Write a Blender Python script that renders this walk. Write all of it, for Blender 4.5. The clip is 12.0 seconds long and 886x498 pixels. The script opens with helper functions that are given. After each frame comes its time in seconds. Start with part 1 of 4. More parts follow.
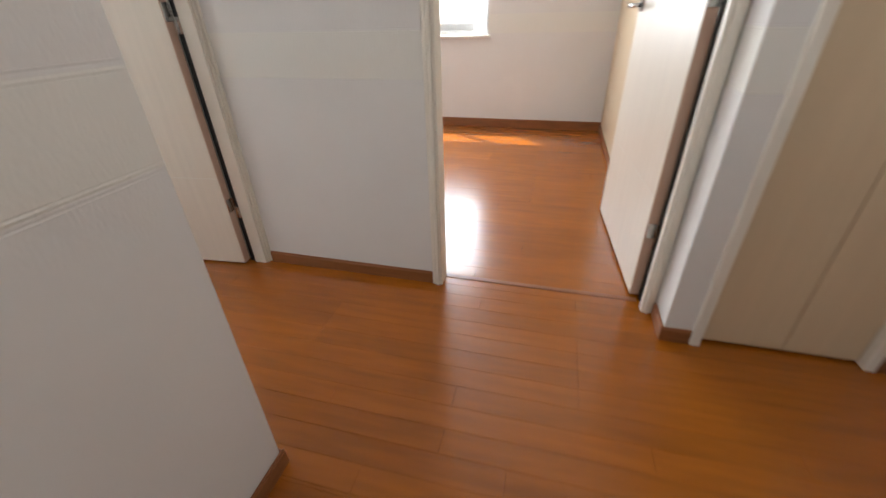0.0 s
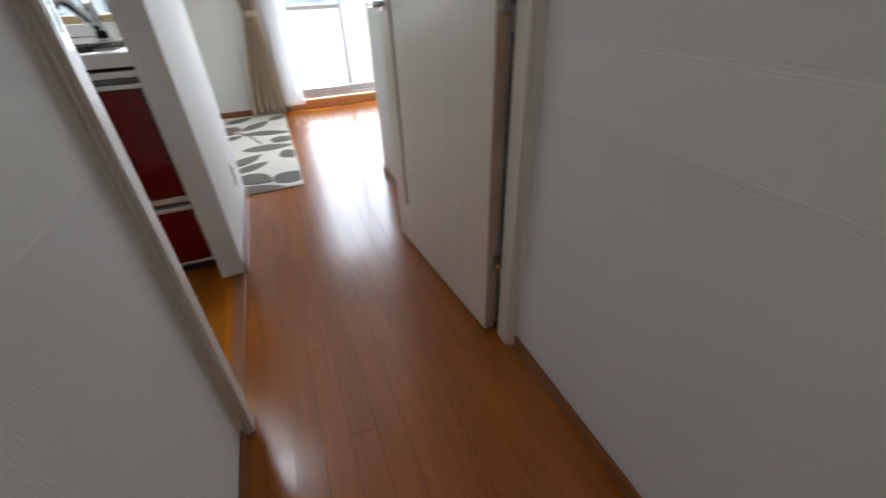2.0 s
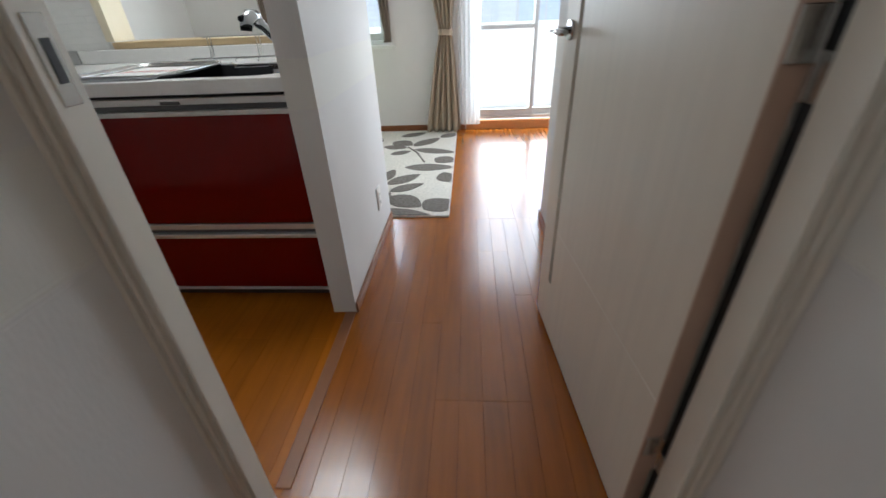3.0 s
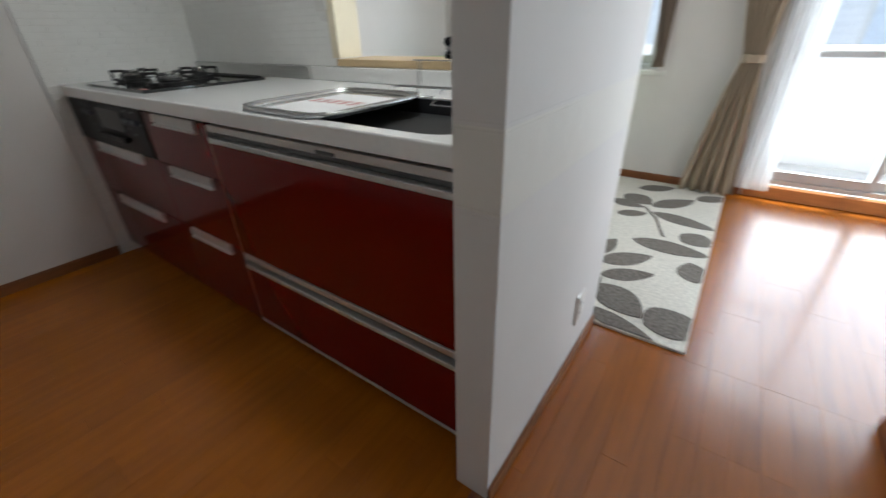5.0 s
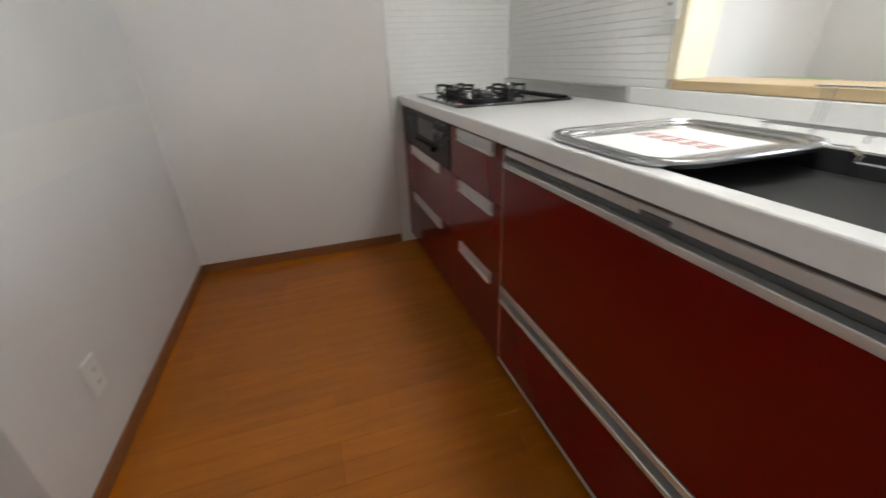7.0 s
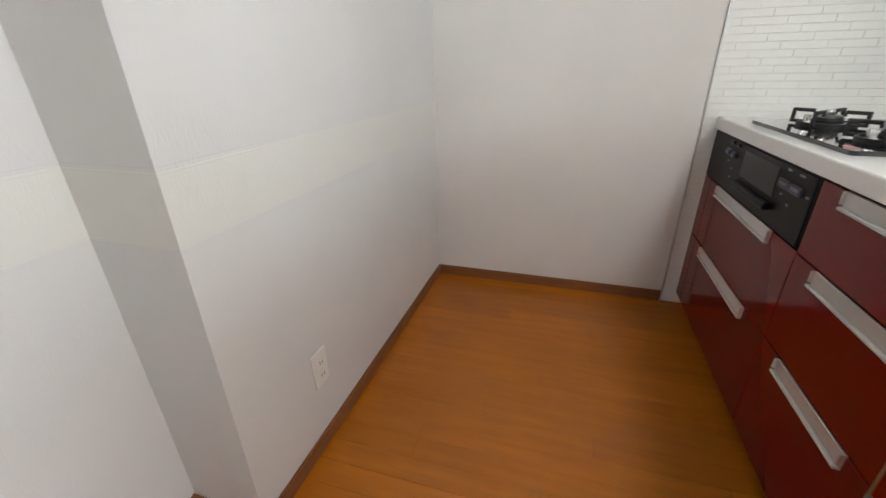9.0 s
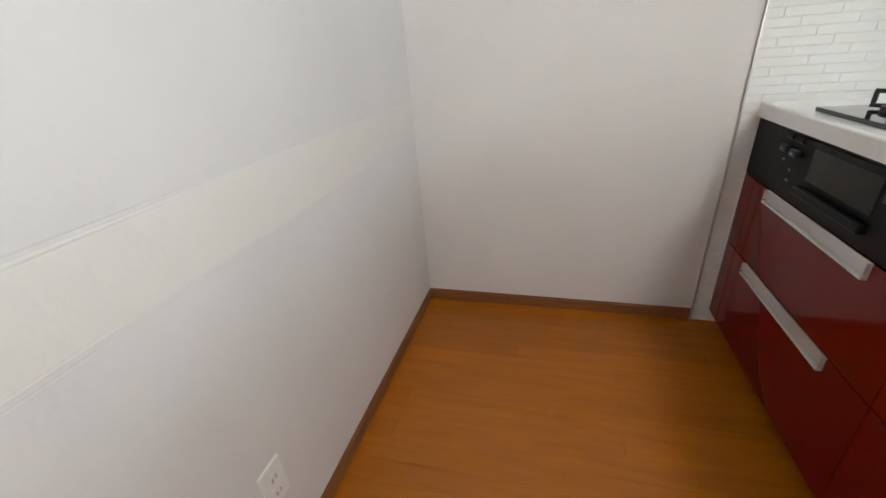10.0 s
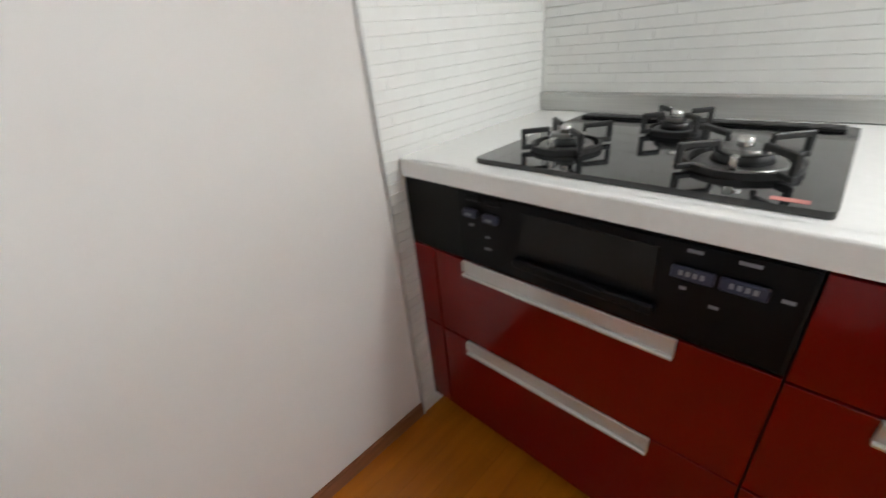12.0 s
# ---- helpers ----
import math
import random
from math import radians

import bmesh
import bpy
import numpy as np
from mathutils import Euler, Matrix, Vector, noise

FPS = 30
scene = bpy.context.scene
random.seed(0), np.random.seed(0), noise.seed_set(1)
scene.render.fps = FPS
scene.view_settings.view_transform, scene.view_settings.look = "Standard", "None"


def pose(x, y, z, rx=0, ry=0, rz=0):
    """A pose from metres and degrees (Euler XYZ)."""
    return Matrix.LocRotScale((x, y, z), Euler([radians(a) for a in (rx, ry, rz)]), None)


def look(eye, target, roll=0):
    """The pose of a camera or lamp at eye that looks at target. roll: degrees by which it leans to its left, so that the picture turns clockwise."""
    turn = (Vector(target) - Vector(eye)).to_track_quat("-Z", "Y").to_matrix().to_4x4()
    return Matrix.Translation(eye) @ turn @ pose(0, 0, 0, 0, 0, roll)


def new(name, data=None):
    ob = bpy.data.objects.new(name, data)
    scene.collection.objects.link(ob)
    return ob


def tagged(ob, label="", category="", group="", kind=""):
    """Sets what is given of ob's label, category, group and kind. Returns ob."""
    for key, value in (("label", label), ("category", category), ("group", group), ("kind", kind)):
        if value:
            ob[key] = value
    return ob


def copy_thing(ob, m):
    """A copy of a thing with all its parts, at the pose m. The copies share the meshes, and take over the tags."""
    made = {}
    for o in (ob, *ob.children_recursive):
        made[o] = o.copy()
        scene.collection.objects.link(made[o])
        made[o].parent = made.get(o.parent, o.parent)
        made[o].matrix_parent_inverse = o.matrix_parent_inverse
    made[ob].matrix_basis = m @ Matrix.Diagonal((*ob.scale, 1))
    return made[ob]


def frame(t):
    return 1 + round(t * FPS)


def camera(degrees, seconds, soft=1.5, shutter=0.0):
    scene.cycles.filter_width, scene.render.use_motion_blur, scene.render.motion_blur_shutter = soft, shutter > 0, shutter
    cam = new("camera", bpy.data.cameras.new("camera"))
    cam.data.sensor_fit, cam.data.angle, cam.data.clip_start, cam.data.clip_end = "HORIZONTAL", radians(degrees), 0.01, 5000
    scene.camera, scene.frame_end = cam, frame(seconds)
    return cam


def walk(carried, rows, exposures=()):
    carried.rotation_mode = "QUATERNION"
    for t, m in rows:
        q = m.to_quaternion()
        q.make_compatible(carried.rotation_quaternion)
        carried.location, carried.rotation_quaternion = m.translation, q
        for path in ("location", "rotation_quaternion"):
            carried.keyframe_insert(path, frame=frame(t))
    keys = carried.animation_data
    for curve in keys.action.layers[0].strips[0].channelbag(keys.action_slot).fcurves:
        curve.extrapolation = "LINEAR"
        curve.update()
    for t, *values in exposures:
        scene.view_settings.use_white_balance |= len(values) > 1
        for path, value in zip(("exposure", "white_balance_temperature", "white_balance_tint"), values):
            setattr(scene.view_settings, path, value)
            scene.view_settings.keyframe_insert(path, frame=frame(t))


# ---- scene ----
cam = camera(95.8, 12.0, shutter=0.4)
PATH = [
    (0, (-0.234, 0.004, 1.01), (-0.696, 1.655, -0.021), -1.7),
    (0.5, (-0.23, 0.292, 1.01), (-0.994, 1.813, -0.04), 0.0),
    (1, (-0.344, 0.472, 1.039), (-1.394, 1.762, -0.071), 0.6),
    (1.5, (-0.491, 0.634, 1.057), (-1.744, 1.734, -0.049), -0.4),
    (2, (-0.634, 0.782, 1.053), (-2.191, 1.377, -0.052), -2.2),
    (2.5, (-0.8, 0.899, 1.07), (-2.485, 0.977, -0.006), -2.5),
    (2.7, (-0.899, 0.943, 1.061), (-2.603, 0.929, 0.014), -2.8),
    (4.3, (-1.587, 0.884, 1.072), (-3.205, 0.304, 0.05), 0.2),
    (4.5, (-1.648, 0.832, 1.098), (-3.283, 0.21, 0.128), 0.3),
    (5, (-1.767, 0.751, 1.087), (-3.186, -0.279, 0.127), -1.6),
    (5.5, (-1.83, 0.654, 1.107), (-2.952, -0.7, 0.156), -1.3),
    (6, (-1.872, 0.569, 1.103), (-2.909, -0.878, 0.192), -0.5),
    (6.5, (-1.858, 0.519, 1.103), (-2.752, -1.021, 0.194), -1.1),
    (7, (-1.862, 0.437, 1.085), (-2.401, -1.285, 0.221), -2.3),
    (7.5, (-1.899, 0.369, 1.099), (-1.8, -1.445, 0.263), -1.7),
    (9.5, (-1.747, -0.097, 1.11), (-1.186, -1.828, 0.28), -1.5),
    (10, (-1.718, -0.299, 1.129), (-1.209, -2.018, 0.243), -4.5),
    (10.5, (-1.719, -0.561, 1.132), (-1.469, -2.288, 0.154), -4.5),
    (11, (-1.638, -0.806, 1.141), (-2.002, -2.513, 0.163), -4.6),
    (11.5, (-1.669, -1.002, 1.141), (-2.391, -2.618, 0.208), -5.8),
    (12, (-1.748, -1.138, 1.16), (-2.961, -2.428, 0.229), -6.1),
]
walk(cam, [(t, look(eye, target, roll)) for t, eye, target, roll in PATH],
     [(0.0, 2.18, 6350, 9), (0.5, 2.28, 6250, 9), (1.0, 1.95, 6100, 8), (1.5, 1.55, 6050, 8), (2.0, 1.05, 6000, 7), (2.6, 1.0, 6000, 6), (4.5, 1.15, 5950, 6), (5.0, 0.85, 6050, 6), (5.5, 0.6, 6150, 6), (6.5, 1.4, 6250, 7), (7.0, 1.6, 6300, 8), (7.5, 1.98, 6300, 8), (9.5, 2.05, 6250, 8), (12.0, 2.25, 6150, 8)])

WORLD = bpy.data.worlds.new("sky")
scene.world = WORLD
WORLD.use_nodes = True
SUN_EL, SUN_DIR = radians(58), (0.8, -0.6)
_nt = WORLD.node_tree
_sky = _nt.nodes.new("ShaderNodeTexSky")
_sky.sky_type, _sky.sun_disc, _sky.sun_elevation = "NISHITA", False, SUN_EL
_sky.sun_rotation = math.atan2(-SUN_DIR[0], -SUN_DIR[1])
_nt.links.new(_sky.outputs[0], _nt.nodes["Background"].inputs[0])
_nt.nodes["Background"].inputs[1].default_value = 0.15


def lamp(name, kind, energy, m, color=(1, 1, 1), **shape):
    data = bpy.data.lights.new(name, kind)
    data.energy, data.color = energy, color
    ob = new(name, data)
    ob.matrix_world = m
    return ob


_sun = lamp("sun", "SUN", 5.0, look((0, 0, 0), (SUN_DIR[0] * math.cos(SUN_EL), SUN_DIR[1] * math.cos(SUN_EL), -math.sin(SUN_EL))), (1, 0.94, 0.85))
_sun.data.angle = radians(0.5)


def sky_panel(name, x, y, z, w, h, energy, yaw, color=(0.93, 0.97, 1.0)):
    """Daylight of a window's opening; yaw 180 shines towards -y."""
    ob = lamp(name, "AREA", energy, pose(x, y, z, 90, 0, yaw), color)
    ob.data.shape, ob.data.size, ob.data.size_y = "RECTANGLE", w, h
    return ob


sky_panel("daylight_balcony", -5.42, 1.81, 1.1, 1.75, 1.9, 38, -90)
sky_panel("daylight_side_window", -5.36, -0.25, 1.3, 0.85, 0.9, 11, -90)
sky_panel("daylight_bedroom", -1.6, 4.005, 1.32, 1.38, 1.0, 15, 180)
# fill light for the living room, at an added window out of view
sky_panel("fill_living_north", -4.3, 4.25, 1.4, 1.5, 1.1, 15.5, 180)


def ceiling_lamp(name, x, y, z, w, h, energy, color):
    ob = lamp(name, "AREA", energy, pose(x, y, z), color)
    ob.data.shape, ob.data.size, ob.data.size_y = "RECTANGLE", w, h
    return ob


ceiling_lamp("kitchen_lamp", -2.82, -0.10, 2.335, 0.34, 0.60, 4.7, (1.0, 0.98, 0.95))
ceiling_lamp("hall_light", 0.15, 0.35, 2.355, 0.26, 0.26, 2.35, (1.0, 0.97, 0.93))


# ---- materials ----
def mat(name, color, rough=0.5, metal=0.0, vary=0.06, scale=8.0, stretch=(1, 1, 1), bump=0.05, bump_scale=60.0, coat=0.0, rand=0.0, detail=4.0, spec=0.5):
    m = bpy.data.materials.new(name)
    m.use_nodes = True
    nt = m.node_tree
    n, l = nt.nodes, nt.links
    b = n["Principled BSDF"]
    b.inputs["Roughness"].default_value, b.inputs["Metallic"].default_value = rough, metal
    b.inputs["Specular IOR Level"].default_value = spec
    b.inputs["Coat Weight"].default_value, b.inputs["Coat Roughness"].default_value = coat, 0.06
    tc = n.new("ShaderNodeNewGeometry")
    mp = n.new("ShaderNodeMapping")
    mp.inputs["Scale"].default_value = stretch
    l.new(tc.outputs["Position"], mp.inputs["Vector"])
    no = n.new("ShaderNodeTexNoise")
    no.inputs["Scale"].default_value, no.inputs["Detail"].default_value = scale, detail
    l.new(mp.outputs[0], no.inputs["Vector"])
    hsv = n.new("ShaderNodeHueSaturation")
    hsv.inputs["Color"].default_value = (*color, 1)
    rng = n.new("ShaderNodeMapRange")
    rng.inputs[1].default_value, rng.inputs[2].default_value = 0.3, 0.7
    rng.inputs[3].default_value, rng.inputs[4].default_value = 1 - vary, 1 + vary
    l.new(no.outputs[0], rng.inputs[0])
    value = rng.outputs[0]
    if rand:
        oi = n.new("ShaderNodeObjectInfo")
        r2 = n.new("ShaderNodeMapRange")
        r2.inputs[3].default_value, r2.inputs[4].default_value = 1 - rand, 1 + rand
        l.new(oi.outputs["Random"], r2.inputs[0])
        mu = n.new("ShaderNodeMath")
        mu.operation = "MULTIPLY"
        l.new(value, mu.inputs[0]), l.new(r2.outputs[0], mu.inputs[1])
        value = mu.outputs[0]
    l.new(value, hsv.inputs["Value"])
    l.new(hsv.outputs[0], b.inputs["Base Color"])
    if bump:
        nb = n.new("ShaderNodeTexNoise")
        nb.inputs["Scale"].default_value, nb.inputs["Detail"].default_value = bump_scale, 3
        l.new(mp.outputs[0], nb.inputs["Vector"])
        bp = n.new("ShaderNodeBump")
        bp.inputs["Strength"].default_value, bp.inputs["Distance"].default_value = bump, 0.004
        l.new(nb.outputs[0], bp.inputs["Height"])
        l.new(bp.outputs[0], b.inputs["Normal"])
    return m


def wallpaper(name, color, band=None):
    """Woven vinyl paper; band: bottom and top of an embossed border, slightly creamier."""
    m = mat(name, color, 0.75, vary=0.025, scale=3.0)
    n, l = m.node_tree.nodes, m.node_tree.links
    b = n["Principled BSDF"]
    geo = n.new("ShaderNodeNewGeometry")
    weave = n.new("ShaderNodeMapping")
    weave.inputs["Scale"].default_value = (260, 260, 60)
    l.new(geo.outputs["Position"], weave.inputs["Vector"])
    noi = n.new("ShaderNodeTexNoise")
    noi.inputs["Scale"].default_value, noi.inputs["Detail"].default_value = 1.0, 3
    l.new(weave.outputs[0], noi.inputs["Vector"])
    height = noi.outputs[0]
    if band:
        sep = n.new("ShaderNodeSeparateXYZ")
        l.new(geo.outputs["Position"], sep.inputs[0])

        def step(edge, sign):
            r = n.new("ShaderNodeMapRange")
            r.inputs[1].default_value, r.inputs[2].default_value = edge - 0.002 * sign, edge + 0.002 * sign
            l.new(sep.outputs["Z"], r.inputs[0])
            return r.outputs[0]
        mul = n.new("ShaderNodeMath")
        mul.operation = "MULTIPLY"
        l.new(step(band[0], 1), mul.inputs[0]), l.new(step(band[1], -1), mul.inputs[1])
        scroll = n.new("ShaderNodeTexVoronoi")
        scroll.inputs["Scale"].default_value = 16
        l.new(geo.outputs["Position"], scroll.inputs["Vector"])
        mix = n.new("ShaderNodeMix")
        mix.data_type = "RGBA"
        old = b.inputs["Base Color"].links[0].from_socket
        l.new(mul.outputs[0], mix.inputs["Factor"])
        l.new(old, mix.inputs["A"])
        mix.inputs["B"].default_value = (color[0] * 1.04, color[1] * 1.042, color[2] * 1.0, 1)
        l.new(mix.outputs["Result"], b.inputs["Base Color"])
        rel = n.new("ShaderNodeMath")
        rel.operation = "MULTIPLY"
        l.new(mul.outputs[0], rel.inputs[0]), l.new(scroll.outputs["Distance"], rel.inputs[1])
        add = n.new("ShaderNodeMath")
        add.operation = "ADD"
        l.new(rel.outputs[0], add.inputs[0]), l.new(noi.outputs[0], add.inputs[1])
        add2 = n.new("ShaderNodeMath")
        add2.operation = "ADD"
        l.new(add.outputs[0], add2.inputs[0]), l.new(rel.outputs[0], add2.inputs[1])
        height = add2.outputs[0]
        wave = n.new("ShaderNodeMath")
        wave.operation, wave.inputs[1].default_value = "MULTIPLY", 2 * math.pi / 0.0065
        l.new(sep.outputs["Z"], wave.inputs[0])
        sine = n.new("ShaderNodeMath")
        sine.operation = "SINE"
        l.new(wave.outputs[0], sine.inputs[0])
        soft = n.new("ShaderNodeMath")
        soft.operation, soft.inputs[1].default_value = "MULTIPLY", 0.4
        l.new(sine.outputs[0], soft.inputs[0])
        for edge in band:
            near = n.new("ShaderNodeMath")
            near.operation, near.inputs[1].default_value, near.inputs[2].default_value = "COMPARE", edge, 0.0098
            l.new(sep.outputs["Z"], near.inputs[0])
            line = n.new("ShaderNodeMath")
            line.operation = "MULTIPLY"
            l.new(near.outputs[0], line.inputs[0]), l.new(soft.outputs[0], line.inputs[1])
            total = n.new("ShaderNodeMath")
            total.operation = "ADD"
            l.new(height, total.inputs[0]), l.new(line.outputs[0], total.inputs[1])
            height = total.outputs[0]
    bp = n.new("ShaderNodeBump")
    bp.inputs["Strength"].default_value, bp.inputs["Distance"].default_value = 0.4, 0.0012
    l.new(height, bp.inputs["Height"])
    l.new(bp.outputs[0], b.inputs["Normal"])
    return m


def glass(name, tint=(1, 1, 1), rough=0.0, sheer=1.0):
    m = bpy.data.materials.new(name)
    m.use_nodes = True
    n, l = m.node_tree.nodes, m.node_tree.links
    n.remove(n["Principled BSDF"])
    t, g, mx, fr = (n.new("ShaderNode" + k) for k in ("BsdfTransparent", "BsdfGlossy", "MixShader", "Fresnel"))
    t.inputs[0].default_value = (*tint, 1)
    g.inputs["Roughness"].default_value = rough
    fr.inputs[0].default_value = 1.45
    l.new(fr.outputs[0], mx.inputs[0]), l.new(t.outputs[0], mx.inputs[1]), l.new(g.outputs[0], mx.inputs[2])
    l.new(mx.outputs[0], n["Material Output"].inputs[0])
    return m


def sheer_cloth(name, color, clear):
    m = bpy.data.materials.new(name)
    m.use_nodes = True
    n, l = m.node_tree.nodes, m.node_tree.links
    n.remove(n["Principled BSDF"])
    t, d, tr, m1, m2 = (n.new("ShaderNode" + k) for k in ("BsdfTransparent", "BsdfDiffuse", "BsdfTranslucent", "MixShader", "MixShader"))
    d.inputs[0].default_value = tr.inputs[0].default_value = (*color, 1)
    m1.inputs[0].default_value, m2.inputs[0].default_value = 0.6, clear
    l.new(d.outputs[0], m1.inputs[1]), l.new(tr.outputs[0], m1.inputs[2])
    l.new(m1.outputs[0], m2.inputs[1]), l.new(t.outputs[0], m2.inputs[2])
    l.new(m2.outputs[0], n["Material Output"].inputs[0])
    return m


BAND = (0.81, 0.955)
PAPER = wallpaper("cream_wallpaper", (0.70, 0.69, 0.675), BAND)
PAPER_PLAIN = wallpaper("plain_wallpaper", (0.76, 0.735, 0.705))
CEIL = wallpaper("ceiling_paper", (0.8, 0.79, 0.77))
FLOOR = mat("orange_floorboard", (0.29, 0.083, 0.004), 0.24, vary=0.13, scale=5, stretch=(0.7, 7, 7), bump=0.02, bump_scale=40, coat=0.18, rand=0.08, spec=0.6)
FLOOR_KITCHEN = mat("kitchen_floorboard", (0.37, 0.112, 0.004), 0.27, vary=0.11, scale=5, stretch=(0.7, 7, 7), bump=0.02, bump_scale=40, coat=0.05, rand=0.10, spec=0.36)
SUBFLOOR = mat("dark_joint", (0.12, 0.042, 0.010), 0.8)
SKIRT = mat("brown_skirting", (0.24, 0.09, 0.03), 0.4, vary=0.15, scale=6, stretch=(1, 1, 9))
TRIM = mat("ivory_door_trim", (0.76, 0.72, 0.64), 0.4, vary=0.03)
DOOR = mat("cream_door_skin", (0.72, 0.66, 0.57), 0.38, vary=0.03, scale=3, stretch=(12, 12, 0.8), bump=0.015)
DOOR_EDGE = mat("pinkish_door_edge", (0.52, 0.36, 0.27), 0.45)
CLOSET = mat("beige_closet_door", (0.62, 0.49, 0.33), 0.42, vary=0.025, scale=3, stretch=(12, 12, 0.8), bump=0.03)
STRIP = mat("threshold_wood", (0.25, 0.095, 0.035), 0.35, vary=0.12, scale=8)
RED = mat("gloss_red_lacquer", (0.14, 0.0012, 0.001), 0.12, vary=0.05, scale=2, bump=0.0, coat=0.1, spec=0.33)
RED_EDGE = mat("red_edge_band", (0.35, 0.16, 0.08), 0.4)
ALU = mat("brushed_aluminium", (0.62, 0.62, 0.61), 0.32, 0.85, vary=0.06, scale=4, stretch=(30, 1, 30), bump=0.01)
# aluminium with the rail recess's shade put into the colour; also on the catch
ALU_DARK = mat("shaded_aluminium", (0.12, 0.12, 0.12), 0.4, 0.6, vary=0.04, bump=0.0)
ALU_LIGHT = mat("pale_anodised_handle", (0.64, 0.635, 0.62), 0.34, 0.7, vary=0.04, bump=0.0)
BURNER = mat("heat_dulled_steel", (0.20, 0.20, 0.195), 0.3, 0.9, vary=0.2, scale=30, bump=0.02)
STEEL = mat("stainless_steel", (0.6, 0.6, 0.58), 0.25, 1.0, vary=0.06, scale=4, stretch=(30, 1, 30), bump=0.01)
CHROME = mat("polished_chrome", (0.50, 0.51, 0.52), 0.14, 1.0, vary=0.03, bump=0.0)
WIRE = mat("pale_coated_wire", (0.72, 0.72, 0.70), 0.3, 0.2, vary=0.03, bump=0.0)
GUARD = mat("satin_steel_strip", (0.55, 0.55, 0.53), 0.42, 0.9, vary=0.08, scale=4, stretch=(30, 1, 30), bump=0.01)
COUNTER = mat("white_solid_surface", (0.80, 0.80, 0.78), 0.22, vary=0.02, scale=60, bump=0.0, coat=0.2)
BLACK = mat("black_enamel", (0.005, 0.005, 0.006), 0.3, vary=0.2, bump=0.0, spec=0.12)
BLACK_GLASS = mat("black_glass_top", (0.006, 0.006, 0.007), 0.06, vary=0.1, bump=0.0, coat=0.6)
GRATE = mat("matt_black_iron", (0.015, 0.015, 0.015), 0.5, vary=0.2, bump=0.08)
CHARCOAL = mat("charcoal_panel", (0.009, 0.009, 0.009), 0.4, vary=0.1, bump=0.0, spec=0.15)
GREYGLASS = mat("grill_window", (0.014, 0.014, 0.014), 0.2, vary=0.1, bump=0.0, spec=0.2)
LEGEND = mat("pale_print", (0.22, 0.23, 0.25), 0.5, bump=0.0)
BLUEBTN = mat("slate_blue_button", (0.02, 0.024, 0.05), 0.35, bump=0.0)
SINK = mat("dark_sink_basin", (0.008, 0.008, 0.009), 0.4, vary=0.2, bump=0.02, spec=0.04)
# near-black for gaps and holes, their shade put into the colour
DARK = mat("shadow_gap_black", (0.01, 0.01, 0.01), 0.6, bump=0.0)
PLINTH = mat("dark_brown_plinth", (0.035, 0.018, 0.013), 0.5)
TILE = mat("white_wall_tile", (0.82, 0.82, 0.79), 0.4, vary=0.02, scale=20, bump=0.12, bump_scale=45)
PANEL = mat("white_kitchen_panel", (0.78, 0.78, 0.75), 0.35, vary=0.02, bump=0.05, bump_scale=90)
OAK = mat("pale_oak_sill", (0.56, 0.42, 0.24), 0.4, vary=0.12, scale=6, stretch=(9, 1, 9), bump=0.03)
CREAM = mat("cream_jamb_paper", (0.74, 0.67, 0.50), 0.6, vary=0.03)
PLASTIC = mat("white_plastic", (0.78, 0.77, 0.73), 0.35, vary=0.02, bump=0.0)
SLOT = mat("socket_slot", (0.06, 0.06, 0.06), 0.5, bump=0.0)
PAPERSHEET = mat("white_paper", (0.8, 0.79, 0.78), 0.7, vary=0.02)
REDPRINT = mat("red_print", (0.52, 0.2, 0.18), 0.6, bump=0.0)
BLUEPRINT = mat("pale_blue_print", (0.45, 0.58, 0.70), 0.6, bump=0.0)
RUG_BASE = mat("ivory_pile", (0.70, 0.67, 0.60), 0.95, vary=0.16, scale=70, bump=0.9, bump_scale=180)
RUG_LEAF = mat("taupe_pile", (0.17, 0.15, 0.13), 0.95, vary=0.45, scale=70, bump=0.9, bump_scale=180)
CURTAIN = mat("beige_curtain", (0.40, 0.32, 0.23), 0.85, vary=0.1, scale=12, stretch=(6, 6, 0.6), bump=0.2, bump_scale=150)
CURTAIN_DARK = mat("taupe_curtain", (0.22, 0.17, 0.13), 0.85, vary=0.1, scale=12, stretch=(6, 6, 0.6), bump=0.2, bump_scale=150)
LACE = sheer_cloth("white_lace", (0.9, 0.9, 0.9), 0.4)
GLASS = glass("window_glass")
FROST = sheer_cloth("frosted_pane", (0.92, 0.92, 0.92), 0.7)
SASH = mat("silver_sash", (0.55, 0.56, 0.56), 0.4, 0.5, bump=0.0)
SILLWOOD = mat("orange_sill_wood", (0.48, 0.19, 0.06), 0.3, vary=0.12, scale=6, stretch=(9, 1, 9))
GREEN = mat("pale_green_shell", (0.52, 0.62, 0.40), 0.4, vary=0.03)
BEECH = mat("beech_leg", (0.55, 0.33, 0.13), 0.4, vary=0.1, scale=10, stretch=(6, 6, 1))
CONCRETE = mat("balcony_concrete", (0.66, 0.66, 0.64), 0.8, vary=0.1, scale=5, bump=0.2)
FACADE = mat("white_siding", (0.88, 0.88, 0.87), 0.7, vary=0.05, scale=2, stretch=(1, 1, 10))
ROOF = mat("grey_roof", (0.2, 0.2, 0.21), 0.7)
FARGLASS = mat("far_window_glass", (0.74, 0.8, 0.86), 0.7, bump=0.0, spec=0.2)
GLOW = bpy.data.materials.new("lit_diffuser")
GLOW.use_nodes = True
GLOW.node_tree.nodes["Principled BSDF"].inputs["Emission Color"].default_value = (1, 0.96, 0.9, 1)
